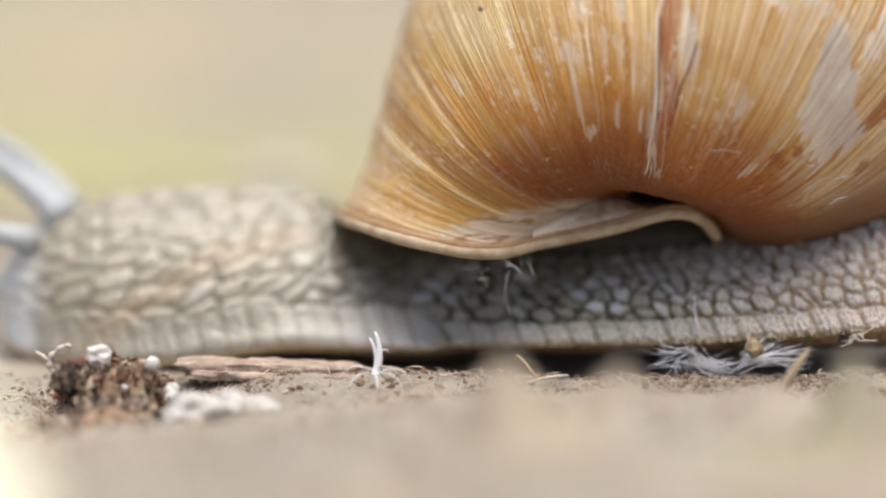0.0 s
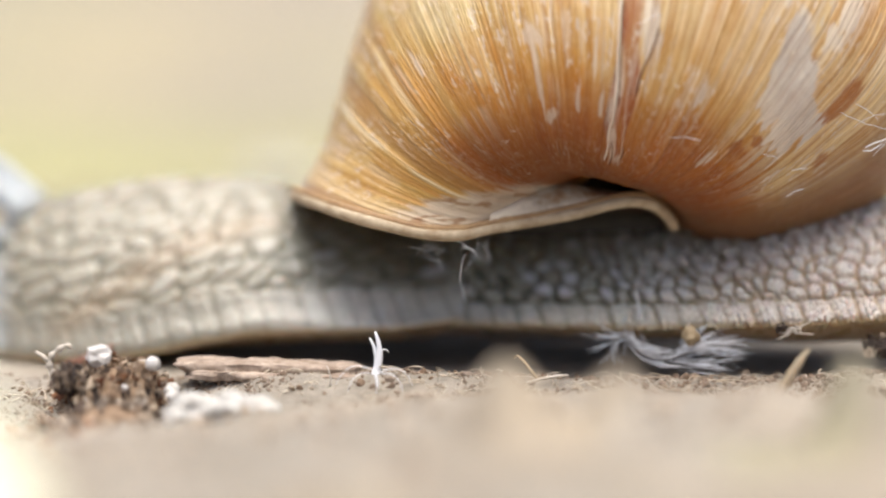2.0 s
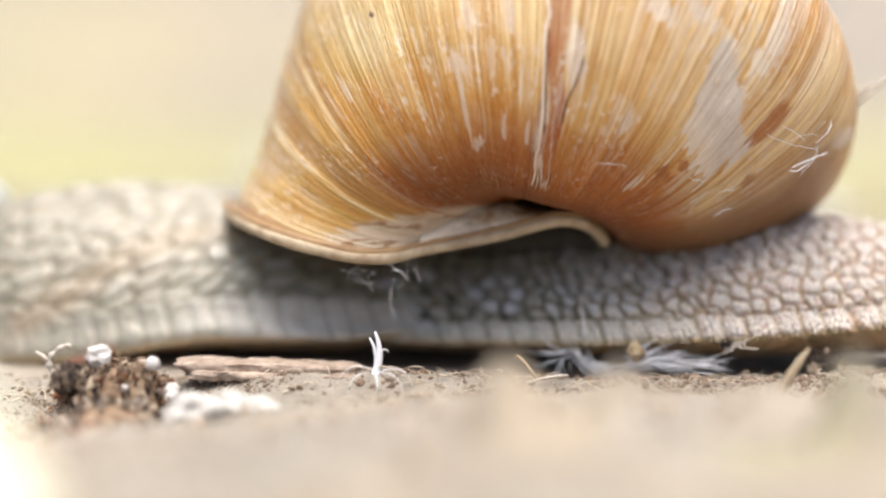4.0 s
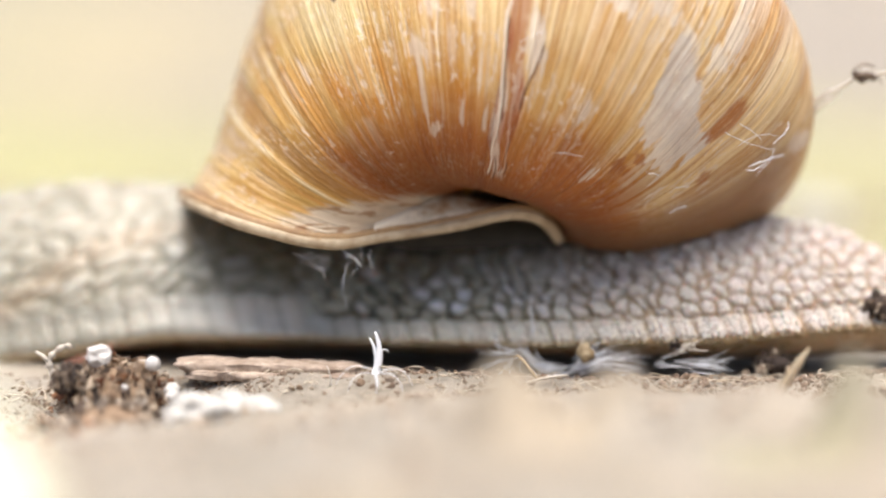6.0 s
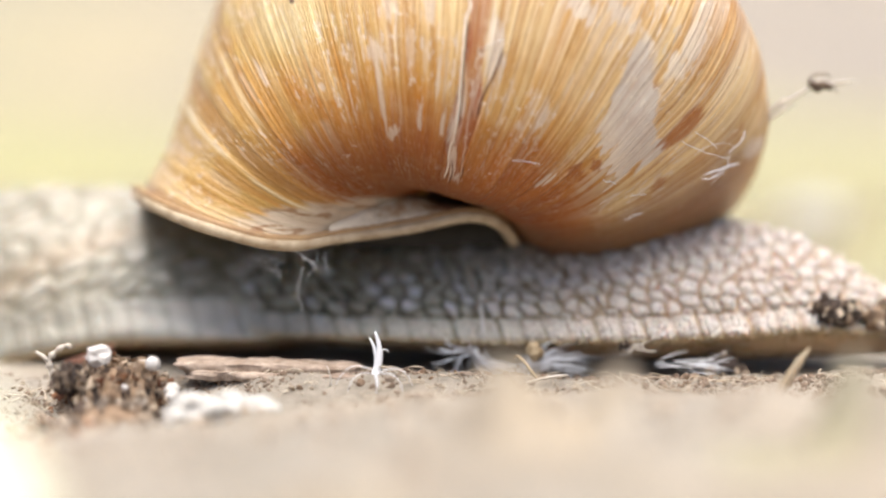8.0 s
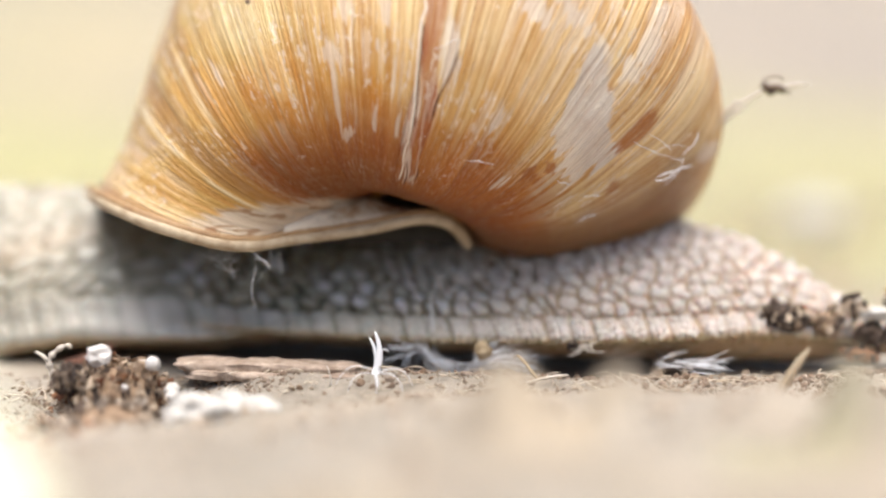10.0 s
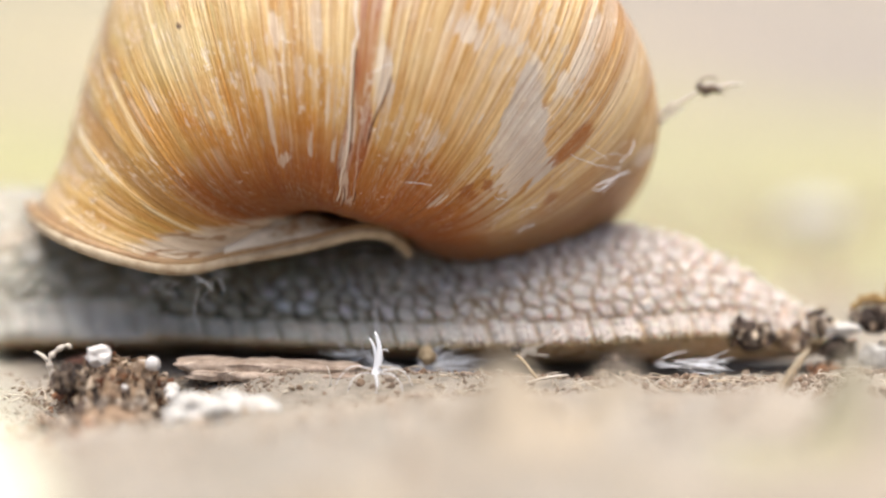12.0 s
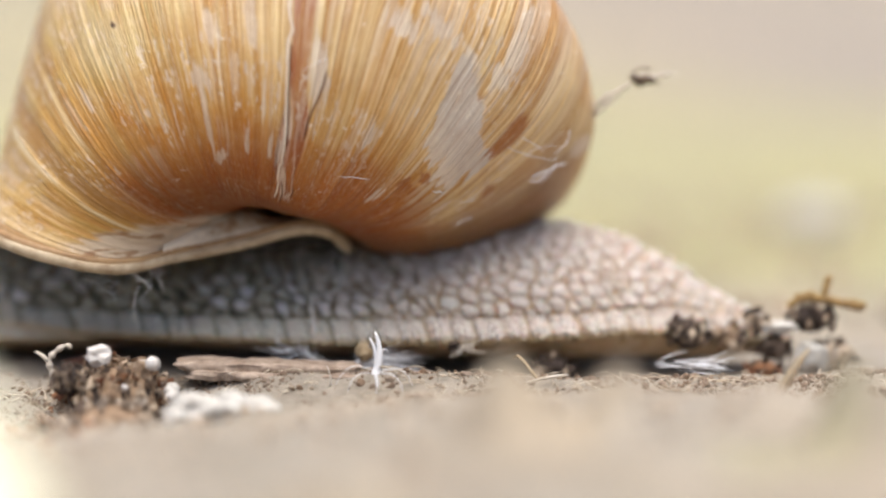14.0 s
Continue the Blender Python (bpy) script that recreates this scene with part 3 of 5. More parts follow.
    bare = smooth(1.04, 0.94, bare + 0.7 * (fbm(th * 14, pv * 6, 25, 4) - 0.5) + 1.7 * smooth(0.08, -0.16, along) * (fbm(th * 34, pv * 3, 65, 3) - 0.46) + 0.8 * smooth(0.08, 0.19, across) * (fbm(th * 40, pv * 2, 64, 2) - 0.4))
    thin_skin = smooth(1.2, 0.5, np.hypot((th + 3.12) / 0.26, (along + 0.33) / 0.26)) * smooth(0.40, 0.58, fbm(th * 30, pv * 2.0, 66, 3))
    c = mixc(c, (0.60, 0.45, 0.28), thin_skin * 0.7)
    wear_gloss = np.maximum(wear_gloss, 0.92 * bare)
    # flaked strip that narrows down to the navel
    flaky = smooth(1.0, 0.8, np.abs(th + 2.075 + 0.10 * smooth(5.2, 4.9, pv)) / (0.022 + 0.030 * smooth(5.75, 5.2, pv))) * smooth(4.86, 4.96, pv) * smooth(5.75, 5.45, pv)
    c = mixc(c, (0.58, 0.37, 0.28), flaky * 0.85)
    wear_gloss = np.maximum(wear_gloss, 0.55 * flaky * smooth(0.46, 0.60, fbm(th * 60, pv * 9, 22, 3)))
    c = mixc(c, (0.16, 0.06, 0.04), flaky * smooth(0.44, 0.36, fbm(th * 50, pv * 7, 77, 3)) * 0.8)
    tone = fbm(th * 40, pv * 2, 53, 3)[..., None]
    pale = np.array((0.92, 0.82, 0.67)) * (1 - tone) + np.array((0.62, 0.53, 0.45)) * tone
    grey = (bare * smooth(-0.16, 0.02, along))[..., None]
    pale = pale * (1 - 0.7 * grey) + np.array((0.60, 0.55, 0.50)) * 0.7 * grey
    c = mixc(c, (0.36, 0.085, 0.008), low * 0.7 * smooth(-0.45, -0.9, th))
    # darkest round the navel, its brown deepened to paint the shade there
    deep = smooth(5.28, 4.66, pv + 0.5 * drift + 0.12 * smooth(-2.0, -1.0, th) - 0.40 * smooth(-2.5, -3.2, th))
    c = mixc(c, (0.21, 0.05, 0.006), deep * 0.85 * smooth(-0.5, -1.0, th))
    c = c * (1 - wear_gloss[..., None]) + pale * wear_gloss[..., None]
    brown = sum(k * blotch(th, pv, t0, p0, wt, wp, sd) for t0, p0, wt, wp, sd, k in (
        (-2.885, 5.64, 0.06, 0.06, 61, 0.9), (-2.925, 5.44, 0.035, 0.05, 62, 0.9), (-3.13, 6.30, 0.035, 0.16, 63, 0.85), (-2.945, 5.78, 0.04, 0.03, 64, 0.8), (-3.30, 6.08, 0.03, 0.05, 67, 0.7), (-2.90, 6.28, 0.015, 0.02, 68, 0.6)))
    c = mixc(c, (0.34, 0.105, 0.022), np.clip(brown, 0, 1))
    # dark brown round the back of the whorl, part of it painted shade
    c = mixc(c, (0.17, 0.075, 0.03), smooth(-3.22, -3.60, th + 0.10 * (fbm(th * 6, pv * 5, 69, 3) - 0.5)) * smooth(6.9, 6.4, pv) * 0.85)
    c = mixc(c, (0.06, 0.035, 0.02), smooth(1.0, 0.6, np.hypot((th + 1.235) / 0.016, (pv - 5.86) / 0.022)))
    # cream and brown margin along the lip, grey and crusted near the navel
    lip = smooth(-0.16, -0.06, th)
    c = mixc(c, (0.66, 0.50, 0.28), lip * 0.7)
    # pale limy crust between the brown skin and the rim, greyer towards the navel
    brim = np.interp(P[..., 0], (-13.5, -10.5, -8.0, -3.8, -0.9, 1.5), (9.9, 10.35, 10.95, 11.45, 11.5, 11.4))
    crust = smooth(0.30, -0.25, P[..., 2] - brim + 1.1 * (fbm(th * 34, pv * 3, 57, 3) - 0.5)) * smooth(-14.0, -9.0, P[..., 0]) * smooth(3.2, 1.4, P[..., 0]) * smooth(9.0, 7.0, P[..., 1])
    c = mixc(c, (0.70, 0.60, 0.46), crust * 0.9)
    c = mixc(c, (0.40, 0.36, 0.30), crust * smooth(-7.0, -1.5, P[..., 0]) * smooth(0.40, 0.60, fbm(P[..., 0] * 1.4, P[..., 2] * 2.4, 59, 3)))
    c = mixc(c, (0.30, 0.14, 0.05), crust * smooth(0.56, 0.68, fbm(P[..., 0] * 0.9, P[..., 2] * 4.0, 60, 3)) * 0.8)
    c = mixc(c, (0.26, 0.15, 0.07), smooth(-0.060, -0.045, th) * smooth(-0.020, -0.032, th) * 0.7)
    # cracks
    for t0, t1, a, b, pale_edge in ((-2.10, -2.055, 4.9, 6.4, 0.9), (-2.215, -2.155, 5.0, 5.45, 0.3), (-2.19, -2.235, 5.5, 5.85, 0.2), (-2.14, -2.07, 4.88, 5.3, 0.3), (-2.15, -2.24, 5.97, 6.03, 0.1)):
        course = t0 + (t1 - t0) * smooth(a, b, pv) + 0.030 * (fbm(pv * 9, pv * 0 + t0, 71, 3) - 0.5)
        gone = smooth(0.28, 0.45, fbm(pv * 5, pv * 0 + t0 * 3, 72, 2))
        run = smooth(a - 0.06, a, pv) * smooth(b + 0.06, b, pv)
        c = mixc(c, (0.10, 0.035, 0.02), smooth(0.009, 0.003, np.abs(th - course)) * run * 0.9 * gone)
        c = mixc(c, (0.90, 0.80, 0.66), smooth(0.011, 0.004, np.abs(th - course - 0.014)) * run * pale_edge)
    return c, wear_gloss


def dense(points, n):
    """n points along a smooth curve through the given ones."""
    p = np.array(points, float)
    d = np.concatenate([[0], np.cumsum(np.linalg.norm(np.diff(p, axis=0), axis=1))])
    s = np.linspace(0, d[-1], n)
    q = np.stack([np.interp(s, d, p[:, k]) for k in range(3)], -1)
    w = max(3, n // (2 * len(points)) * 2 + 1)
    pad = np.pad(q, ((w // 2, w // 2), (0, 0)), mode="reflect", reflect_type="odd")
    q = np.stack([np.convolve(pad[:, k], np.ones(w) / w, mode="valid") for k in range(3)], -1)
    return [Vector(v) for v in q]


def build_shell(parent):
    th = np.concatenate([np.linspace(-24, -8, 260)[:-1], np.linspace(-8, -4.4, 160)[:-1], np.linspace(-4.4, 0, 1250)])
    ph = np.concatenate([np.linspace(0, 1.0, 44)[:-1], np.linspace(1.0, 4.2, 70)[:-1], np.linspace(4.2, math.tau, 190)[:-1]])
    TH, PH = np.meshgrid(th, ph, indexing="ij")
    P = shell_surface(TH, PH)
    N = normals(P)
    centre = P.mean(1, keepdims=True)
    N = N * np.sign((N * (P - centre)).sum(-1, keepdims=True).mean(1, keepdims=True))
    PV = np.where(PH < 3, PH + math.tau, PH)
    size = np.exp(math.log(WHORL) / math.tau * TH)
    rib = fbm(TH * 46, PV * 1.2, 81, 3) - 0.5
    step = fbm(TH * 8, PV * 0.7, 82, 2) - 0.5
    col, wear_gloss = shell_pigment_light(TH, PV, P)
    ragged = fbm(TH * 30, PV * 20, 83, 3) - 0.5
    relief = 0.09 * rib + 0.055 * (fbm(TH * 95, PV * 0.9, 84, 2) - 0.5) + 0.28 * step + wear_gloss * (0.06 * ragged - 0.05)
    for t0 in (-2.045, -2.195):
        relief = relief - 0.14 * np.exp(-((TH - t0) / 0.010) ** 2) * smooth(4.9, 5.2, PV)
    P = P + N * (relief * size)[..., None]
    uv = np.stack([TH, PV, 0 * TH], -1)
    me = grid_mesh("shell", P, SHELL, closed=True, attrs={"pigment_light": col, "wear_gloss": wear_gloss, "growth_uv": uv})
    shell = part("shell", me, SHELL, parent, "large coiled brown shell with pale worn patches")
    # rim of the mouth, which runs on as a fold under the navel
    pl = np.linspace(5.9, 4.32, 70)
    rim = [Vector(p) for p in shell_surface(np.zeros_like(pl), pl)]
    fold_low = [(-5.3, 4.9, 8.67), (-2.39, 5.6, 9.03), (0.6, 6.0, 9.56), (2.45, 6.2, 10.02), (3.94, 6.4, 10.26), (5.17, 6.9, 10.06), (6.1, 7.8, 9.4), (6.85, 9.2, 8.32)]
    fold_high = [(-5.3, 5.5, 9.8), (-2.4, 6.5, 11.2), (0.3, 7.3, 11.6), (1.8, 7.3, 11.0), (3.4, 7.3, 10.8), (5.0, 7.8, 10.45), (5.9, 9.0, 9.8), (6.6, 12.0, 8.6)]
    low = dense(fold_low, 60)
    high = dense(fold_high, 60)
    for i in range(10):
        k = (i + 1) / 11
        rim.append(Vector(rim[69]).lerp(low[0], k))
    rim += low[1:]
    rim = dense([tuple(v) for v in rim[::3]], 240)
    part("lip", tube([v + Vector((0, 0, 0.16)) for v in rim], [0.33 + 0.10 * float(k) for k in vnoise(np.arange(240) / 17, np.zeros(240), 5)], 10), LIP, shell, "thick cream rim of the shell mouth")
    part("rim_groove", tube([v + Vector((0, 0.15, 0.56)) for v in rim[20:]], [0.27] * 220, 8), RIM, shell, "brown line above the rim")
    rows = []
    for j in range(7):
        k = j / 6
        rows.append([a.lerp(b, k) + Vector((0, -0.25, 0.2)) * math.sin(math.pi * k) + Vector((0, 0, 0.45 * (1 - k))) for a, b in zip(low, high)])
    back = [[v + Vector((0.1, 0.7, 0.1)) for v in r] for r in rows]
    P = np.array([[v[:] for v in col] for col in zip(*(rows + back[::-1]))])
    crust = fbm(P[..., 0] * 2.2, P[..., 2] * 3.0, 58, 3)
    P[..., 1] -= 0.25 * (crust - 0.5)
    # fold darkens upwards and along its length, painting the crevice's shade
    k = np.concatenate([np.linspace(1, 0, 7), np.linspace(0, 1, 7)])[None] * np.linspace(1.0, 0.55, 60)[:, None]
    k = np.maximum(k, np.clip(1.0 - 1.5 * np.linspace(0, 1, 60), 0, 1)[:, None])
    part("fold", grid_mesh("fold", P, CRUST, closed=True, attrs={"crust": k}), CRUST, shell, "grey crusted fold beside the navel")
    # dark sheet added behind the fold, blocking light to shade the navel
    depth = np.linspace(0, 1, 8)
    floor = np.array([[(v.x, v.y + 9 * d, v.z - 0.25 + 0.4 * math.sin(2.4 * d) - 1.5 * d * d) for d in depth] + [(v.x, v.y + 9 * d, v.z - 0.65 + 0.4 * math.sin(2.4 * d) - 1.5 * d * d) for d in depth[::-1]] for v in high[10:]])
    part("navel", grid_mesh("navel", floor, NAVEL_SHADE, closed=True), NAVEL_SHADE, shell, "dark brown sheet added as shade inside the navel")
    return shell


# ---- snail body ----
def body_profile(x, table):
    xs = np.array([r[0] for r in table])
    o = np.argsort(xs)
    return [np.interp(x, xs[o], np.array([r[k] for r in table])[o]) for k in range(1, len(table[0]))]


def skin_mesh(name, xs, table, lean, seed, side=170, grain=0.98, long_cells=0.0, relief=1.0, hem=2.0, beads=1.0, wobble=0.6, groove_width=0.38):
    """Foot and flank of the snail with its raised tubercles. Table rows: x, half width, fringe height, top height, sole height, centre y."""
    w, zf, zt, zs, yc = body_profile(xs, table)
    kern = np.ones(9) / 9
    ends = lambda a: np.convolve(np.pad(a, 4, mode="edge"), kern, mode="valid")
    w, zf, zt, zs, yc = (ends(a) for a in (w, zf, zt, zs, yc))
    a = np.linspace(0, 1, side)
    under = np.linspace(0, 1, 26)[1:-1]
    ang = math.pi * (a + 0.035 * np.sin(2 * math.pi * a) * -1)
    ca, sa = np.cos(ang), np.sin(ang)
    full = (1.3 + 0.6 * smooth(16, 27, xs))[:, None]
    Ys = yc[:, None] - w[:, None] * np.sign(ca) * np.abs(ca) ** full
    Zs = zf[:, None] + (zt - zf)[:, None] * np.abs(sa) ** 1.1
    flange = 0.5 * np.exp(-((a - 0.03) / 0.045) ** 2) - 0.5 * np.exp(-((a - 0.97) / 0.045) ** 2)
    Ys = Ys - flange[None] * np.minimum(w, 4)[:, None] / 4
    Yu = yc[:, None] + w[:, None] * (1 - 2 * under)[None] * 0.97
    Zu = zs[:, None] + (zf - zs)[:, None] * np.abs(1 - 2 * under)[None] ** 3
    P = np.concatenate([np.stack([np.repeat(xs[:, None], side, 1), Ys, Zs], -1), np.stack([np.repeat(xs[:, None], len(under), 1), Yu, Zu], -1)], 1)
    N = normals(P)
    ctr = np.stack([xs, yc, (zf + zt) / 2], -1)[:, None]
    N = N * np.sign((N * (P - ctr)).sum(-1, keepdims=True).mean(1, keepdims=True))
    flank = P[:, :side]
    step = np.linalg.norm(np.diff(flank, axis=1), axis=-1)
    arcl = np.concatenate([np.zeros((len(xs), 1)), np.cumsum(step, 1)], 1)
    total = arcl[:, -1:]
    h = np.minimum(arcl, total - arcl)
    X = np.repeat(xs[:, None], side, 1)
    warp = wobble * (fbm(X / 2.4, h / 2.4, seed + 1, 2) - 0.5)
    stretch = grain * (1 + long_cells * smooth(6, -14, X))
    b1, id1 = cells((X + lean * h) / stretch + warp, h / (grain * 0.92) + warp, seed, 0.85)
    tub = smooth(-0.02, groove_width, b1 + 0.12 * (fbm(X / 0.5, h / 0.5, seed + 8, 2) - 0.5)) ** 0.75
    b3, _ = cells((X + lean * h) / 0.36, h / 0.34, seed + 40, 0.9)
    pebbly = smooth(0.0, 0.4, b3)
    # uneven blocks along the fringe
    k = (X + 1.1 * (vnoise(X / 2.6, X * 0, seed + 2) - 0.5) + 0.25 * h) / 1.6
    fr = np.abs(k - np.round(k))
    soft_cut = (0.30 + 0.5 * lattice(np.round(k), np.round(k) * 0, seed + 4)) * (1 + 0.35 * smooth(4, 18, X))
    blocks = 1 - soft_cut * (1 - smooth(-0.03, 0.24, fr) ** 0.7) - 0.25 * (2 * h / hem - 1) ** 2 * smooth(hem, 0, h)
    b4, _ = cells(X / 0.55, h / 0.7, seed + 60, 0.9)
    blocks = blocks * (0.72 + 0.28 * smooth(0, 0.35, b4))
    edge = smooth(hem + 0.1, hem - 0.3, h + 0.5 * (fbm(X / 1.6, X * 0, seed + 3, 2) - 0.5))
    gap = smooth(0.0, 0.2, np.abs(h - hem + 0.05 + 0.5 * (fbm(X / 1.6, X * 0, seed + 3, 2) - 0.5)))
    field = tub * (1 - edge) + blocks * edge
    field = field * (0.5 + 0.5 * gap)
    big = fbm(X / 1.7, h / 1.4, seed + 7, 2)
    amp = (0.38 * (1 - edge) + 0.30 * edge) * np.clip(w / 4, 0.15, 1)[:, None]
    disp = relief * amp * (field - 0.6) * (0.6 + 0.8 * big) + 0.26 * beads * pebbly * field + 0.25 * (fbm(X / 4, h / 3, seed + 6, 2) - 0.5)
    D = np.zeros(P.shape[:2])
    D[:, :side] = disp * smooth(0, 0.25, h)
    P = P + N * D[..., None]
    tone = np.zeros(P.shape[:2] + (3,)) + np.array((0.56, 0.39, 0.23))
    # naturally darker grooves, deepened as crease shade put into the colour
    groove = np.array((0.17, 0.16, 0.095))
    crest = np.array((0.58, 0.565, 0.51)) + (id1[..., None] - 0.5) * 0.10
    # bluish-white tops, painted glints of sky on some tubercles
    glint = (smooth(0.55, 0.75, id1) * smooth(0.25, 0.6, b1) * smooth(12, 2, X) * (1 - edge))[..., None]
    glint = glint * (1 - 0.7 * smooth(-13, -22, X)[..., None])
    if hem > 3:
        glint = glint * smooth(1.5, 3.0, h)[..., None]
        glint = glint * np.exp(-((h - 4.7) / 1.2) ** 2)[..., None]
    # skin darkened below the shell, painting its shade on neck and flank
    shell_shade = (smooth(-23.5, -15, X) * smooth(8, 0, X) * (1 - edge))[..., None]
    shade_crest = np.array((0.27, 0.265, 0.215)) if hem > 3 else np.array((0.38, 0.37, 0.30))
    crest = crest * (1 - shell_shade) + shade_crest * shell_shade
    groove = groove * (1 - shell_shade) + np.array((0.07, 0.07, 0.032)) * shell_shade
    crest = crest * (1 - 0.9 * glint) + np.array((0.80, 0.81, 0.90)) * 0.9 * glint
    # neck's olive set darker and tail's pink paler, partly painted light
    olive = 0.9 * smooth(-12, -23, X)[..., None] * (1 - 0.7 * glint)
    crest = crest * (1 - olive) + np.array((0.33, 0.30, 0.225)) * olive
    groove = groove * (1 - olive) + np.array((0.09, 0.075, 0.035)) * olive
    warmth = smooth(0, 18, X)[..., None]
    crest = crest * (1 - warmth) + np.array((0.63, 0.575, 0.54)) * warmth
    groove = groove * (1 - warmth) + np.array((0.50, 0.36, 0.24)) * warmth
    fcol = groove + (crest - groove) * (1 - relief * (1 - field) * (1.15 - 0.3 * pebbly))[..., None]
    bead = (pebbly * smooth(0.45, 0.85, field))[..., None]
    fcol = fcol + 0.16 * beads * (bead - 0.6) * (1 - 0.4 * warmth)
    pale = (edge * blocks)[..., None] * 0.3
    fcol = fcol * (1 - 0.3 * olive * edge[..., None])
    pale = pale * (1 - 0.8 * olive)
    fcol = np.clip(fcol * (1 - pale) + (np.array((0.66, 0.63, 0.53)) * (1 - warmth) + np.array((0.62, 0.565, 0.53)) * warmth) * pale, 0.02, 0.85)
    if hem > 3:
        # brown furrow that slants up the neck, and the pale mouth
        furrow = np.interp(X, (-33, -28, -24, -18, -12), (1.5, 4.6, 7.0, 8.6, 9.0))
        fcol = fcol + (np.array((0.30, 0.21, 0.12)) - fcol) * (0.6 * np.exp(-((h - furrow) / 1.2) ** 2) * smooth(-34, -30, X) * smooth(-12, -20, X))[..., None]
        fcol = fcol + (np.array((0.62, 0.66, 0.68)) - fcol) * (0.7 * smooth(-34.5, -37, X))[..., None]
    rim = smooth(0.55, 0.2, h)[..., None]
    fcol = fcol * (1 - rim) + np.array((0.50, 0.38, 0.22)) * rim
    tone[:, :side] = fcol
    return grid_mesh(name, P, SKIN, closed=True, attrs={"pigment_light": tone})


def build_body(parent):
    # x, half width, fringe, top, sole, centre line
    table = [(37.4, 0.15, 2.0, 2.4, 1.8, 9.6), (36.2, 0.8, 2.0, 3.1, 1.5, 9.8), (33.5, 2.0, 2.2, 4.4, 1.1, 10.1), (31.5, 2.9, 2.5, 5.4, 0.9, 10.4), (29, 4.0, 2.8, 7.2, 0.7, 11.0), (26, 5.2, 2.9, 8.5, 0.6, 11.6), (22, 6.9, 2.6, 9.4, 0.4, 12.4), (16, 8.4, 2.2, 9.3, 0.3, 13.6), (11, 8.8, 2.0, 8.2, 0.3, 14.7), (5, 9.0, 1.7, 7.5, 0.3, 16.0), (-4, 9.0, 1.6, 7.3, 0.3, 18.3), (-10, 8.8, 1.6, 7.6, 0.3, 19.6), (-14, 8.2, 1.6, 8.0, 0.3, 20.7), (-20, 6.5, 2.0, 8.2, 0.6, 21.8), (-23, 4.0, 2.4, 6.4, 1.2, 22.2)]
    return part("foot", skin_mesh("foot", np.linspace(37.4, -23, 680), table, 0.35, 3, grain=1.12, long_cells=0.4, beads=1.5), SKIN, parent, "warty grey-beige foot with a blocky fringe")


def build_mantle(parent):
    """Unseen collar added to fill the mouth of the shell behind the foot's back, near black as its shade."""
    n, m = 60, 40
    U, V = np.meshgrid(np.linspace(0.02, math.pi - 0.02, n), np.linspace(0, math.tau, m, endpoint=False), indexing="ij")
    wrinkle = 1 + 0.06 * (fbm(U * 9, V * 2, 33, 3) - 0.5)
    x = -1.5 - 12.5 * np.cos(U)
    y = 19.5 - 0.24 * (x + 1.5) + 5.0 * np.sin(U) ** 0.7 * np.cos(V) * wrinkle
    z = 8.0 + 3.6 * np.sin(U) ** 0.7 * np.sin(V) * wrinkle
    return part("mantle", grid_mesh("mantle", np.stack([x, y, z], -1), MANTLE_SHADE, closed=True), MANTLE_SHADE, parent, "unseen mantle coloured near black as shade in the shell mouth")


def build_neck(parent):
    table = [(-4, 7.0, 2.2, 6.6, 0.8, 18.3), (-9, 8.9, 1.75, 8.0, 0.3, 19.5), (-13, 9.1, 1.7, 9.8, 0.3, 20.4), (-16.5, 9.2, 1.7, 11.5, 0.3, 21.0), (-18.5, 9.3, 1.7, 11.7, 0.3, 21.2), (-22, 9.2, 1.2, 11.8, 0.2, 21.2), (-25, 8.9, 0.6, 11.8, 0.0, 21.2), (-28, 8.4, 0.2, 11.5, -0.2, 21.2), (-31, 7.8, 0.1, 11.0, -0.2, 21.3),
             (-34.5, 6.4, 0.1, 10.2, -0.2, 21.9), (-36.8, 4.6, 0.3, 8.4, 0.0, 22.2), (-38.2, 2.4, 1.0, 6.4, 0.6, 22.6), (-38.8, 0.4, 2.5, 4.6, 2.2, 22.8)]
    neck = part("neck", skin_mesh("neck", np.linspace(-4, -38.8, 360), table, -0.9, 9, grain=1.55, long_cells=0.4, relief=0.62, hem=3.3, beads=0.15, wobble=0.3, groove_width=0.45), SKIN, parent, "stretched grey-brown neck and head")
    stalks = (((-34, 20.6, 9.4), (-43.5, 28, 14.6), (0, 0, 0.8)), ((-34, 26.4, 9.6), (-42, 36, 14.3), (0, 0, 0.8)))
    for p0, p1, bow in stalks:
        pts = arc(p0, p1, bow, 14)
        rad = [1.15 - 0.6 * (i / 13) ** 0.6 for i in range(14)]
        rad[-2:] = [0.68, 0.4]
        part("eye_stalk", tube(pts, rad, 14), TENTACLE, neck, "pale raised eye stalk")
    for p0, p1 in (((-36, 20.0, 7.8), (-42.5, 19.5, 8.6)), ((-36.5, 24.5, 5.2), (-40.5, 27, 3.0))):
        pts = arc(p0, p1, (0, 0, 0.3), 9)
        part("feeler", tube(pts, [1.0, 0.95, 0.85, 0.8, 0.75, 0.7, 0.7, 0.65, 0.4], 12), TENTACLE, neck, "short pale feeler")
    return neck


snail = thing("snail", 0, 0, 0, "crawling snail with worn brown shell on soil", "snail")
foot = build_body(snail)
build_mantle(snail)
neck = build_neck(snail)
shell = build_shell(snail)


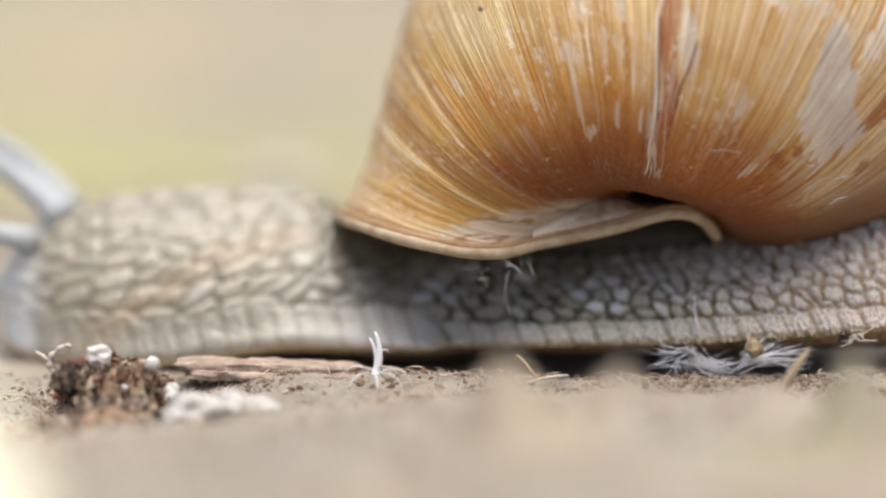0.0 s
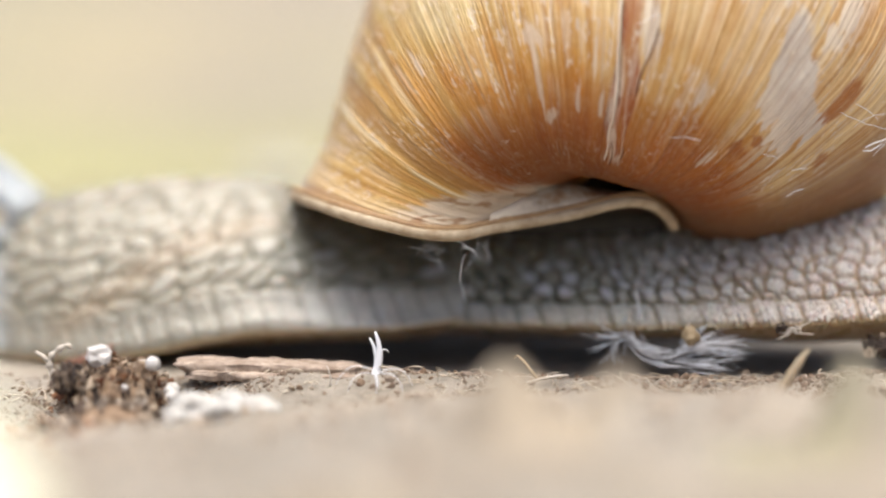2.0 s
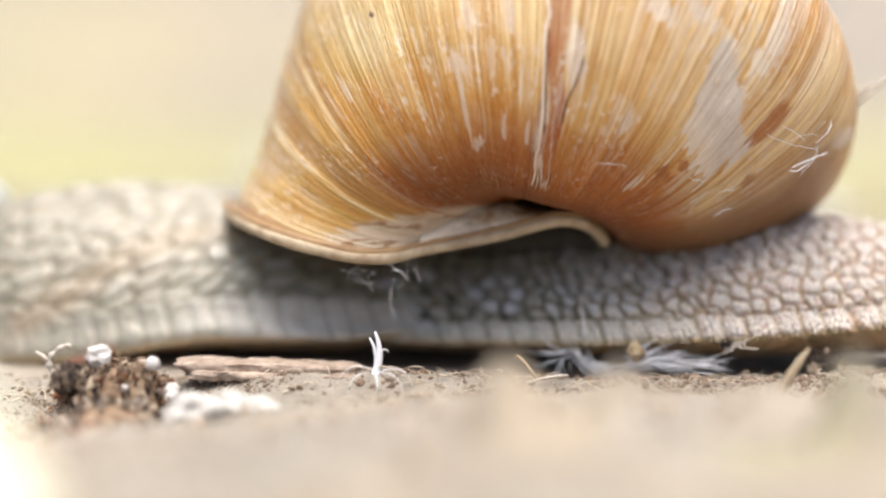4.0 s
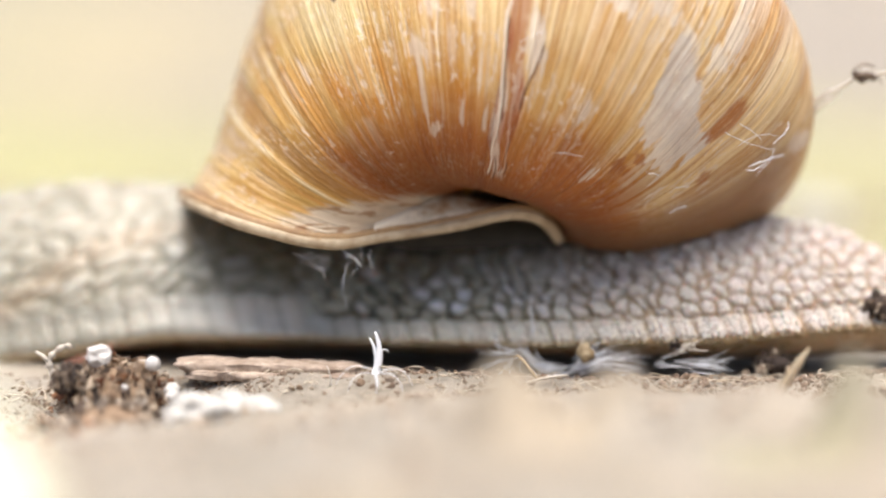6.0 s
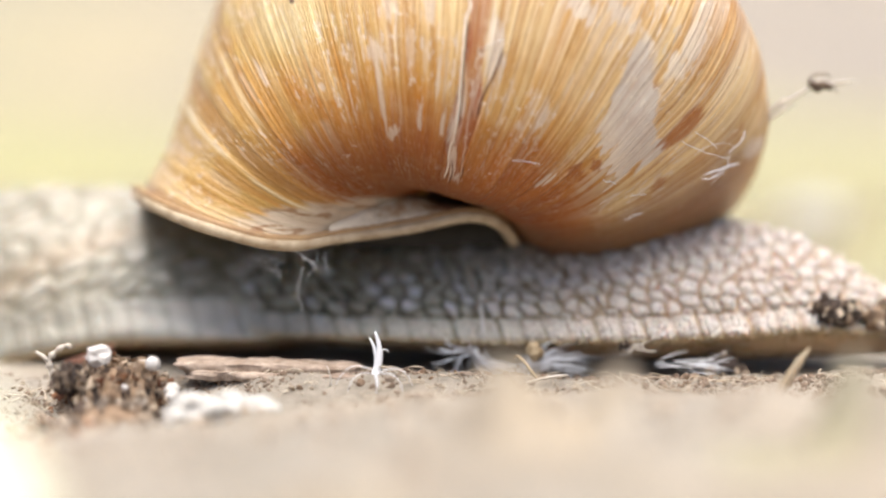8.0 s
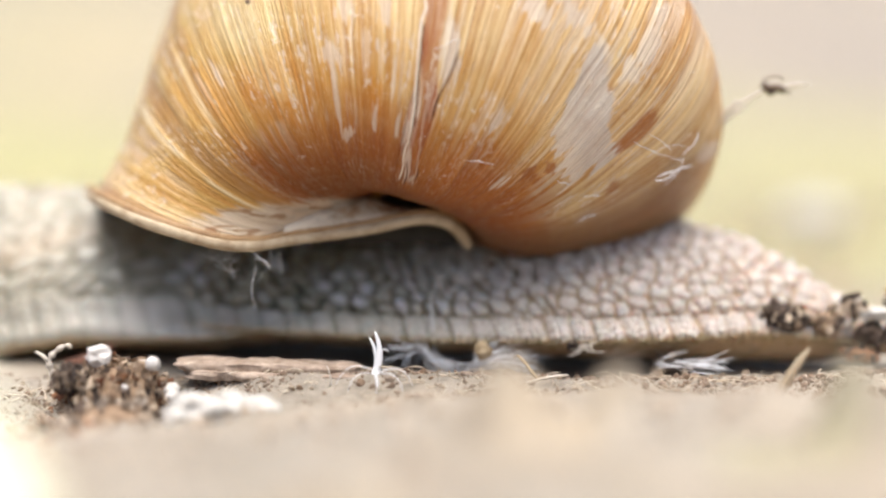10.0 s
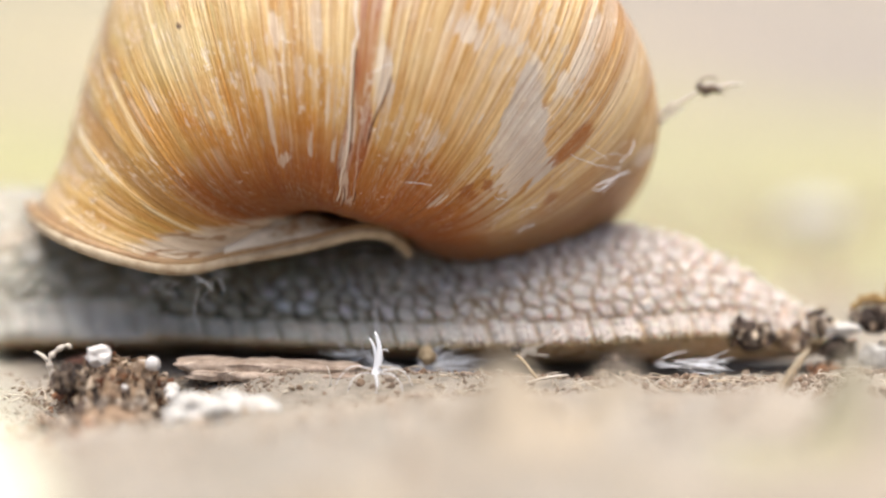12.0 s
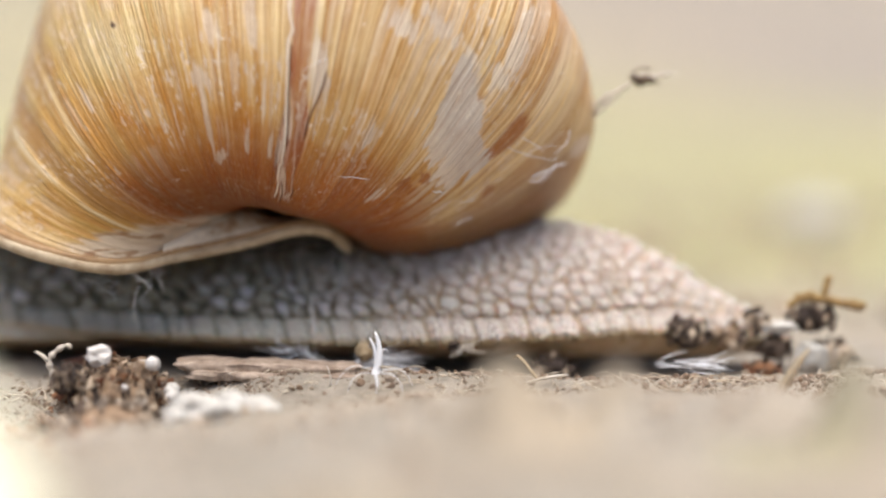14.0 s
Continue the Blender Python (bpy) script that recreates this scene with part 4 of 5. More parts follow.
# ---- clod of soil with grit and a rootlet ----
def heap(name, x, y, z, n, spread, label, mats, seed, sizes, category="soil clod"):
    """A crumbly lump: one core and many single crumbs stuck to it."""
    rng = random.Random(seed)
    ob = thing(name, x, y, z, label, category)
    part("core", lump((spread[0] * 0.72, spread[1] * 0.72, spread[2] * 0.78), 0.3, seed, 3, freq=2.2), mats[0], ob)
    meshes = []
    for k in range(6):
        b = lump((1, 0.8, 0.7), 0.95, seed * 31 + k, 2, freq=2.1)
        bmesh.ops.scale(b, vec=(MM, MM, MM), verts=b.verts)
        meshes.append(b)
    shared, V, Fc, slots, tags, used = {}, [], [], [], [], 0
    shapes = []
    for b in meshes:
        b.verts.index_update()
        shapes.append((np.array([v.co[:] for v in b.verts]), [[v.index for v in f.verts] for f in b.faces]))
    for i in range(n):
        u, v = rng.uniform(0, math.tau), rng.uniform(-0.55, 1.0)
        c = math.sqrt(max(0, 1 - v * v))
        s = rng.uniform(*sizes) * (1.0 if rng.random() < 0.7 else 0.55)
        k, m = rng.randrange(6), mats[rng.randrange(len(mats))]
        rr = rng.uniform(0.72, 1.0)
        place = Matrix.LocRotScale(Vector((math.cos(u) * c * spread[0] * rr, math.sin(u) * c * spread[1] * rr, v * spread[2] * rr)) * MM,
                                   Euler((rng.uniform(0, 6), rng.uniform(0, 6), rng.uniform(0, 6))), Vector((s * rng.uniform(0.8, 1.2), s * rng.uniform(0.7, 1.0), s * rng.uniform(0.3, 0.8))))
        if i >= 260:
            co, fa = shapes[k]
            V.append(co @ np.array(place.to_3x3()).T + np.array(place.translation))
            Fc += [[j + used for j in f] for f in fa]
            used += len(co)
            if m not in slots:
                slots.append(m)
            tags += [slots.index(m)] * len(fa)
            continue
        if (k, m.name) not in shared:
            me = bpy.data.meshes.new("crumb")
            meshes[k].to_mesh(me)
            for f in me.polygons:
                f.use_smooth = k > 3
            me.materials.append(m)
            shared[(k, m.name)] = me
        part("crumb", shared[(k, m.name)], m, ob).matrix_basis = place
    if V:
        me = bpy.data.meshes.new("crumb_mass")
        me.from_pydata(np.concatenate(V).tolist(), [], Fc)
        for m in slots:
            me.materials.append(m)
        me.polygons.foreach_set("material_index", tags)
        tagged(part("crumb_mass", me, None, ob), kind="stuff")
    for b in meshes:
        b.free()
    return ob


clod = heap("soil_clod", -20.6, -0.6, -0.9, 640, (3.9, 3.7, 3.25), "crumbly dark brown clod of soil with white grit", [CRUMB, DARK_CRUMB, CRUMB, GRIT, CRUMB, GRIT, CRUMB, CRUMB, CRUMB, RUST, DARK_CRUMB], 5, (0.13, 0.42))
litter = random.Random(77)
V, Fc, tags, used = [], [], [], 0
chip_mats = [CRUMB, GRIT, GRIT, RUST, CRUMB, DARK_CRUMB, GRIT]
for i in range(620):
    u, rr = litter.uniform(0, math.tau), math.sqrt(litter.random())
    x, y = -21.6 + 5.6 * rr * math.cos(u), -6.6 + 8.4 * rr * math.sin(u)
    size = litter.uniform(0.12, 0.40) * (1.25 - 0.6 * rr)
    flake = lump((size, size * litter.uniform(0.6, 1.0), size * litter.uniform(0.3, 0.8)), 0.9, 900 + i, 1, freq=2.1)
    flake.verts.index_update()
    V.append(np.array([v.co[:] for v in flake.verts]) + np.array([x + 20.6, y + 0.6, ground_at(x, y) + 0.9 + 0.25 * size + (1.1 * litter.random() if rr < 0.6 else 0)]))
    Fc += [[v.index + used for v in f.verts] for f in flake.faces]
    tags += [litter.randrange(len(chip_mats))] * len(flake.faces)
    used += len(flake.verts)
    flake.free()
me = bpy.data.meshes.new("crumb_mass")
me.from_pydata((np.concatenate(V) * MM).tolist(), [], Fc)
for m in chip_mats:
    me.materials.append(m)
me.polygons.foreach_set("material_index", tags)
tagged(part("crumb_mass", me, None, clod), "crumbs spilt round the foot of the clod", kind="stuff")
for dx, dy, dz, s, sd in ((-0.9, -1.2, 3.3, (0.95, 0.7, 0.85), 1), (2.5, -1.2, 2.8, (0.66, 0.6, 0.7), 2), (1.0, -3.2, 1.6, (0.3, 0.25, 0.28), 3), (-1.3, -3.3, 0.0, (0.6, 0.45, 0.85), 4), (3.7, -2.2, 0.9, (0.5, 0.45, 0.5), 8)):
    part("white_grain", lump((s[0] * 0.72, s[1] * 0.7, s[2] * 0.68), 0.9 if sd == 1 else 0.15, sd, 2 if sd == 1 else 3, at=(dx, dy, dz), freq=1.5), WHITE_GRAIN, clod, "white mineral grain", sd != 1)
heap("soil_clod", -20.0, -5.6, -1.6, 230, (3.5, 2.6, 1.9), "loose brown crumbs of soil spilt before a clod", [CRUMB, GRIT, CRUMB, DARK_CRUMB, GRIT, CRUMB, DARK_CRUMB], 8, (0.16, 0.45))
heap("soil_clod", -23.3, -2.4, 0.9, 60, (1.15, 1.0, 1.1), "small black humus clod beside a larger one", [DARK_CRUMB, DARK_CRUMB, CRUMB], 6, (0.18, 0.36))
root = thing("rootlet", -24.7, -0.6, 1.05, "thin pale curled rootlet sticking up from a clod", "rootlet")
part("stem", tube(dense([(0.5, 0, -0.8), (0.25, 0, -0.1), (-0.05, 0, 0.5), (-0.05, 0, 0.9), (0.15, 0, 1.3), (0.6, 0, 1.65), (1.1, 0, 1.9), (1.35, 0.1, 1.65)], 40), [0.26 - 0.0035 * k + 0.05 * math.sin(k * 0.9) for k in range(40)], 8), FIBRE, root)
part("branch", tube([(-0.1, 0, 0.8), (-0.5, 0, 1.2), (-0.9, 0, 1.45)], [0.16, 0.14, 0.08], 6), FIBRE, root)

# ---- white stones beside the clod ----
for x, y, z, s, sd in ((-14.9, -7.4, -0.2, (1.5, 1.2, 1.0), 11), (-12.9, -7.2, -0.2, (1.3, 1.2, 1.0), 12), (-11.2, -7.0, -0.3, (1.3, 1.1, 0.9), 13), (-15.9, -8.0, -0.6, (1.0, 0.8, 0.9), 14), (-17.0, -1.6, -0.2, (0.6, 0.5, 0.6), 15)):
    st = part("white_stone", lump(s, 0.38, sd, 4, freq=1.5), QUARTZ)
    st.location = Vector((x, y, z + 0.15)) * MM
    tagged(st, "rough whitish pebble lying on the soil", "stone", "white pebbles")


# ---- flake of bark in front of the snail ----
def build_bark():
    """A broken slab of bark: a few torn layers, each its own piece."""
    ob = thing("bark_flake", 0, 0, 0, "splintered reddish-brown flake of bark on the soil", "bark")
    layers = ((-17.0, -5.2, 1.05, 0.75, 2.4, 1.9, 11), (-16.4, -4.0, 0.55, 0.7, 2.0, 2.0, 12), (-6.4, 2.4, 0.55, 0.6, 2.1, 1.7, 14))
    for x0, x1, zc, thick, yc, wide, seed in layers:
        n, m = 150, 36
        U, V = np.meshgrid(np.linspace(0, 1, n), np.linspace(0, 1, m, endpoint=False), indexing="ij")
        a = V * math.tau
        torn = 0.35 * (fbm(V * 14, U * 0, seed, 3) - 0.5)
        x = x0 + (x1 - x0) * U + torn * 2.2 * (2 * np.abs(U - 0.5)) ** 8
        end = 1 - 0.5 * np.abs(2 * U - 1) ** 14
        ca, sa = np.sign(np.cos(a)) * np.abs(np.cos(a)) ** 0.45, np.sign(np.sin(a)) * np.abs(np.sin(a)) ** 0.45
        fibre = fbm(U * 5, V * 40, seed + 20, 3) - 0.5
        chip = fbm(U * 22, V * 7, seed + 40, 3) - 0.5
        y = yc + wide * ca * end * (1 + 0.35 * (fbm(U * 16, V * 0, seed + 60, 3) - 0.5)) * 0.8 + 0.3 * fibre
        z = zc + 0.5 * thick * sa * end * (1 + 0.6 * chip) + 0.10 * fibre + 0.14 * (fbm(U * 6, U * 0, seed + 80, 2) - 0.5) - 0.03 * (x + 8)
        part("layer", grid_mesh("layer", np.stack([x, y, z], -1), BARK, closed=True), BARK, ob)


build_bark()


# ---- down, fibres and bits of straw lying still ----
def tuft(name, x, y, z, strands, material, label, category="fluff"):
    ob = thing(name, x, y, z, label, category)
    for pts, rad in strands:
        n = len(pts)
        part("strand", tube(pts, [max(0.02, rad * (1 - 0.75 * (i / (n - 1)) ** 2)) for i in range(n)], 6), material, ob)
    return ob


tuft("white_fluff", -4.45, 0.6, 1.0, [(arc((0, 0, -0.4), (0.15, 0, 2.6), (0.35, 0, 0), 9), 0.27), (arc((0.05, 0.1, -0.3), (-0.2, 0.1, 2.2), (0.3, 0, 0), 9), 0.2),
      (arc((0.3, 0, 1.1), (1.0, 0, 1.25), (0.1, 0, 0.3), 7), 0.05)], FLUFF, "upright white tuft of down caught on bark")
tuft("fallen_fluff", -4.3, -2.0, 0.75, [(arc((0.2, 0, 0.6), (-2.4, 0.1, -0.1), (-0.2, 0, 0.75), 10), 0.035), (arc((0.2, 0, 0.6), (2.4, 0.2, -0.2), (0.3, 0, 0.6), 10), 0.04), (arc((0, 0, 0.7), (0.1, -0.4, -0.7), (0.15, 0, 0), 8), 0.1),
      (arc((0, 0, 0.5), (1.8, -0.5, -0.5), (0.3, 0, 0.5), 9), 0.035), (arc((0.1, 0, 0.5), (-1.6, -0.4, -0.5), (-0.3, 0, 0.5), 9), 0.03)], FLUFF, "loose white down strands lying on the soil")
pin = part("pale_fibre", tube(arc((5.3, -0.6, 0.55), (7.9, -0.2, 0.95), (0, 0, 0.08), 8), [0.09, 0.1, 0.1, 0.1, 0.1, 0.09, 0.08, 0.05], 6), FIBRE)
tagged(pin, "straight pale plant fibre on the soil", "fibre")
curl = part("curled_twig", tube([(4.5, 0.8, 1.9), (4.75, 0.8, 2.05), (5.2, 0.7, 1.6), (5.9, 0.5, 0.7), (6.0, 0.4, 0.3)], [0.06, 0.09, 0.1, 0.11, 0.1], 6), STRAW)
tagged(curl, "tiny curled straw-coloured twig on the soil", "twig")
hair = part("upright_fibre", tube(arc((-7.1, -0.6, 0.3), (-7.3, -0.6, 1.6), (0.1, 0, 0), 7), [0.07, 0.07, 0.06, 0.06, 0.05, 0.04, 0.03], 5), FIBRE)
tagged(hair, "fine upright fibre in the soil", "fibre")
stub = part("straw_stub", tube(arc((20.3, -4.2, -0.4), (22.5, -4.2, 3.2), (-0.12, 0, 0), 10), [0.26, 0.34, 0.30, 0.36, 0.30, 0.34, 0.27, 0.30, 0.16, 0.09], 5), BLADE)
tagged(stub, "leaning stub of dry straw in the soil", "straw")
chip = part("bark_chip", tube([(-25.2, 9.0, 0.2), (-24.0, 9.2, 0.5), (-22.8, 9.4, 1.0), (-22.0, 9.5, 1.5)], [0.3, 0.34, 0.3, 0.1], 9), RED_BARK)
tagged(chip, "reddish splinter of bark behind the clod", "splinter")

# ---- a pale leaf close to the lens ----

def build_leaf():
    U, V = np.meshgrid(np.linspace(0, 1, 60), np.linspace(-1, 1, 24), indexing="ij")
    w = 4.9 * np.sin(math.pi * np.clip(0.12 + 0.86 * U, 0.02, 0.98)) ** 0.7
    foot = ground_at(-19, -86)
    x = -19.0 + 1.8 * U + w * V
    y = -86 + 15 * U - 1.0 * V ** 2
    z = foot - 0.3 + (11.6 - foot) * U ** 0.9 - 0.8 * np.abs(V) ** 1.5 + 0.3 * fbm(U * 6, V * 3, 95, 3)
    top = np.stack([x, y, z], -1)
    P = np.concatenate([top, (top - np.array([0, 0, 0.25]))[:, ::-1]], 1)
    tagged(new("dry_leaf", grid_mesh("dry_leaf", P, LEAF, closed=True)), "pale yellow dry leaf blade rising from the soil", "leaf")


build_leaf()

# ---- pale pebbles far behind ----
for x, y, s, sd in ((38.0, 100, 3.6, 71), (-20, 150, 4, 72), (70, 180, 6, 73), (-60, 120, 4, 74)):
    st = part("white_stone", lump((s, s * 0.8, s * 0.7), 0.25, sd, 3), QUARTZ)
    st.location = Vector((x, y, ground_at(x, y) + 0.4 * s)) * MM
    tagged(st, "pale pebble on the soil behind", "stone", "white pebbles")


# ---- bits carried along by the snail ----
def mid_pose(row, pivot):
    """Pose of a piece from its row, turning about its pivot (millimetres)."""
    t, x, y, z, rx, ry, rz = row
    turn = Matrix.Rotation(radians(rx), 4, "X") @ Matrix.Rotation(radians(ry), 4, "Y") @ Matrix.Rotation(radians(rz), 4, "Z")
    return Matrix.Translation(Vector(pivot + np.array([x, y, z])) * MM) @ turn @ Matrix.Translation(Vector(-pivot) * MM)


SHELL_THINGS, TAIL_THINGS, DRAGGED = [], [], []
rng = random.Random(12)
# hairs stuck to the shell's flank
for p, q, bow, r in (((17.0, 2.6, 15.9), (20.6, 4.9, 14.7), (0, -0.3, -0.2), 0.05), ((17.9, 3.0, 16.5), (19.6, 4.0, 15.3), (0, -0.3, 0.1), 0.05), ((18.8, 4.3, 13.6), (21.3, 6.2, 14.3), (0, -0.5, 0.1), 0.12),
                     ((20.3, 4.7, 15.0), (21.4, 5.2, 16.5), (0.3, -0.3, 0), 0.08), ((6.2, 0.1, 14.6), (8.0, 0.3, 14.3), (0, -0.2, 0.1), 0.045), ((13.9, 3.5, 12.2), (15.0, 3.6, 12.3), (0, -0.2, 0.1), 0.06),
                     ((13.8, 5.1, 10.5), (14.9, 5.0, 11.0), (0, -0.3, 0.1), 0.1), ((18.6, 4.2, 13.4), (20.0, 5.2, 13.9), (0, -0.6, -0.2), 0.09), ((18.0, 3.6, 14.9), (20.8, 5.0, 15.5), (0, -0.3, 0.4), 0.04),
                     ((19.3, 4.6, 13.0), (20.6, 5.6, 14.9), (0.2, -0.3, 0), 0.045), ((4.0, -1.1, 21.5), (5.6, -1.0, 22.2), (0, -0.1, 0.1), 0.04), ((12.0, 1.4, 13.4), (12.9, 1.7, 13.1), (0, -0.2, 0), 0.05)):
    h = part("stuck_hair", tube(arc(p, q, bow, 9, 0.05, rng), [r * 0.2] + [r * 0.4] * 7 + [r * 0.2], 6), FLUFF)
    tagged(h, "fine white hair stuck to the shell", "hair", "hairs on the shell")
    SHELL_THINGS.append(h)
# fibres hanging under the lip
lint = thing("lint", 0, 0, 0, "thin white lint hanging under the shell's lip", "lint")
for p, q, bow, r in (((-8.6, 4.6, 8.6), (-6.1, 4.4, 7.0), (0.3, 0, 0.1), 0.09), ((-7.2, 4.5, 7.6), (-6.3, 4.4, 7.5), (0, 0, 0.1), 0.07), ((-10.6, 4.8, 7.9), (-8.8, 4.6, 7.6), (0, 0, -0.2), 0.05), ((-6.9, 4.4, 7.3), (-7.3, 4.2, 5.2), (-0.15, 0, 0), 0.05), ((-7.3, 4.2, 5.2), (-7.0, 4.2, 4.3), (0.1, 0, 0), 0.04)):
    part("strand", tube(arc(p, q, bow, 8, 0.05, rng), [r * 0.2] + [r * 0.36] * 6 + [r * 0.15], 5), FLUFF, lint)
for k in range(10):
    x0, z0 = rng.uniform(-10.5, -5.5), rng.uniform(7.2, 8.4)
    part("strand", tube(arc((x0, 4.6, z0), (x0 + rng.uniform(-1.2, 1.8), 4.4, z0 - rng.uniform(0.1, 1.3)), (rng.uniform(-0.3, 0.3), 0, rng.uniform(-0.3, 0.3)), 7, 0.04, rng), [0.006] + [0.012] * 5 + [0.006], 4), FLUFF, lint)
SHELL_THINGS.append(lint)
# crumb and fibre on a thread behind the shell
bit = thing("dangling_bit", 0.8, 0, -0.3, "dark crumb with a white husk on a thread", "debris")
part("thread", tube([(21.8, 9.4, 17.2), (23.2, 9.1, 18.1), (24.6, 8.8, 19.0), (25.4, 8.6, 19.5)], [0.16, 0.13, 0.12, 0.10], 6), FIBRE, bit)
part("crumb", lump((0.62, 0.32, 0.24), 0.9, 77, 3, at=(25.9, 8.5, 19.7), freq=2.5), TWIG, bit)
part("husk", tube(arc((26.6, 8.5, 19.75), (28.4, 8.5, 20.0), (0, 0, 0.05), 9), [0.07, 0.11, 0.15, 0.16, 0.15, 0.12, 0.08, 0.05, 0.02], 7), FIBRE, bit, "white husk")
part("sprig", tube(arc((25.2, 8.5, 20.0), (26.6, 8.5, 20.3), (0, 0, 0.3), 6), 0.06, 5), TWIG, bit)
for k in range(4):
    part("crumb", lump((0.24, 0.18, 0.15), 0.9, 270 + k, 2, at=(25.4 + 0.4 * k, 8.4, 19.6 + 0.25 * rng.uniform(-1, 1)), freq=2.5), TWIG, bit)
for k in range(7):
    x0, a, L = rng.uniform(25.2, 26.8), rng.uniform(0, math.tau), rng.uniform(0.4, 1.1)
    part("sprig", tube(arc((x0, 8.4, 19.7), (x0 + L * math.cos(a), 8.4, 19.7 + 0.7 * L * math.sin(a)), (0, 0, 0.1), 6), [0.05, 0.05, 0.04, 0.04, 0.03, 0.02], 5), TWIG if k % 2 else FIBRE, bit)
for k in range(6):
    part("thread", tube(arc((22.6 + rng.uniform(-0.2, 0.3), 9.1, 17.2 + rng.uniform(-0.5, 0.5)), (24.2 + rng.uniform(-0.4, 0.6), 8.9, 18.7 + rng.uniform(-0.5, 0.3)), (rng.uniform(-0.2, 0.2), 0, rng.uniform(-0.2, 0.2)), 7), [0.02, 0.05, 0.06, 0.06, 0.05, 0.04, 0.02], 5), FIBRE, bit)
SHELL_THINGS.append(bit)
# soil caught on the tail
for x, y, z, sp, n, sd, lab, mats in ((29.9, 6.6, 2.9, (1.6, 1.2, 1.3), 70, 81, "dark crumbly soil clinging to the snail's tail", [DARK_CRUMB, DARK_CRUMB, CRUMB]),
                                      (32.6, 6.8, 2.6, (1.2, 1.0, 1.0), 50, 82, "brown crumbs of soil beside the tail", [CRUMB, DARK_CRUMB, CRUMB, STRAW]),
                                      (34.5, 7.0, 3.7, (0.9, 0.8, 0.9), 36, 83, "pale brown crumbs above the tail tip", [CRUMB, GRIT, DARK_CRUMB]),
                                      (35.7, 6.6, 2.0, (1.2, 1.0, 0.9), 46, 86, "black humus crumbs behind the tail", [DARK_CRUMB]),
                                      (38.2, 7.0, 4.0, (1.7, 1.3, 1.1), 60, 84, "dark clod dragged behind the tail", [DARK_CRUMB, CRUMB, DARK_CRUMB]),
                                      (35.0, 6.2, 0.7, (1.3, 1.0, 0.7), 36, 85, "reddish brown crumbs dragged along", [RUST, DARK_CRUMB, RUST]),
                                      (39.5, 7.0, 1.4, (2.2, 1.3, 1.3), 60, 87, "brown crumbs trailing behind the tail", [CRUMB, DARK_CRUMB, GRIT])):
    c = heap("soil_clod", x, y, z, n, sp, lab, mats, sd, (0.2, 0.42))
    DRAGGED.append(c)
wisp = thing("straw_wisp", 0, 0, 0, "yellowish straw bits sticking up from a clod", "straw")
for p, q, r in (((37.0, 7.0, 5.4), (41.6, 6.8, 4.7), 0.3), ((38.9, 7.0, 5.2), (39.3, 7.0, 6.9), 0.24), ((36.6, 7.0, 4.8), (38.4, 6.9, 5.7), 0.24), ((40.0, 7.0, 5.0), (41.9, 6.9, 4.9), 0.2)):
    part("stalk", tube(arc(p, q, (0, 0, 0.25), 9, 0.05, rng), [r] * 8 + [r * 0.5], 6), RUSTY_STRAW, wisp)
DRAGGED.append(wisp)
husk = thing("white_husk", 0, 0, 0, "white papery husk among the soil behind the tail", "husk")
part("flake", lump((1.0, 0.4, 0.45), 0.6, 87, 3, at=(36.0, 6.2, 3.5), freq=1.5), QUARTZ, husk)
part("flake", lump((1.0, 0.6, 1.1), 0.6, 88, 3, at=(38.2, 6.0, 1.5), freq=1.5), QUARTZ, husk)
DRAGGED.append(husk)
streak = thing("white_fibres", 0, 0, 0, "flat bundle of white fibres lying on the soil", "fibre")
for k in range(22):
    y0, z0 = rng.uniform(3.9, 5.2), rng.uniform(0.6, 1.2)
    x0, lean = rng.uniform(13.6, 17.6), rng.gauss(-0.15, 0.25)
    L = rng.uniform(0.9, 3.0)
    part("strand", tube(arc((x0, y0, z0), (x0 + L, y0 + 0.2, max(0.45, z0 + lean * L)), (0, 0, rng.uniform(-0.15, 0.25)), 8, 0.02, rng), [0.012, 0.022, 0.03, 0.032, 0.03, 0.025, 0.02, 0.01], 5), FLUFF, streak)
thread = thing("lint", 0, 0, 0, "single fine hair standing on the foot", "lint")
part("strand", tube(arc((5.1, 6.3, 2.6), (4.9, 6.2, 5.0), (-0.1, 0, 0), 8), [0.07, 0.06, 0.06, 0.05, 0.05, 0.04, 0.03, 0.02], 5), FLUFF, thread)
TAIL_THINGS.append(thread)


def down(name, x, z, y, bundles, seed, label):
    """A loose feather of down: bundles of fine barbs along bent quills."""
    ob = thing(name, x, y, z, label, "feather")
    r2 = random.Random(seed)
    for line, count, fray, white in bundles:
        pts = dense([(p[0], 0.25 * k, p[1]) for k, p in enumerate(line)], 9)
        for i in range(count):
            off = Vector((r2.gauss(0, 0.35), r2.gauss(0, 0.4), r2.gauss(0, 0.30)))
            tip = Vector((r2.gauss(0, 0.7), r2.gauss(0, 0.5), r2.gauss(0, 0.6))) * fray
            a, b = r2.randrange(0, 3), r2.randrange(7, 10)
            way = [v + off + tip * (k / 8) ** 2 for k, v in enumerate(pts)][a:b]
            r = r2.uniform(0.016, 0.040)
            part("barb", tube(way, [r * 0.5] + [r] * (len(way) - 2) + [r * 0.3], 5), FLUFF if r2.random() < white + 0.15 else DOWN, ob)
    return ob


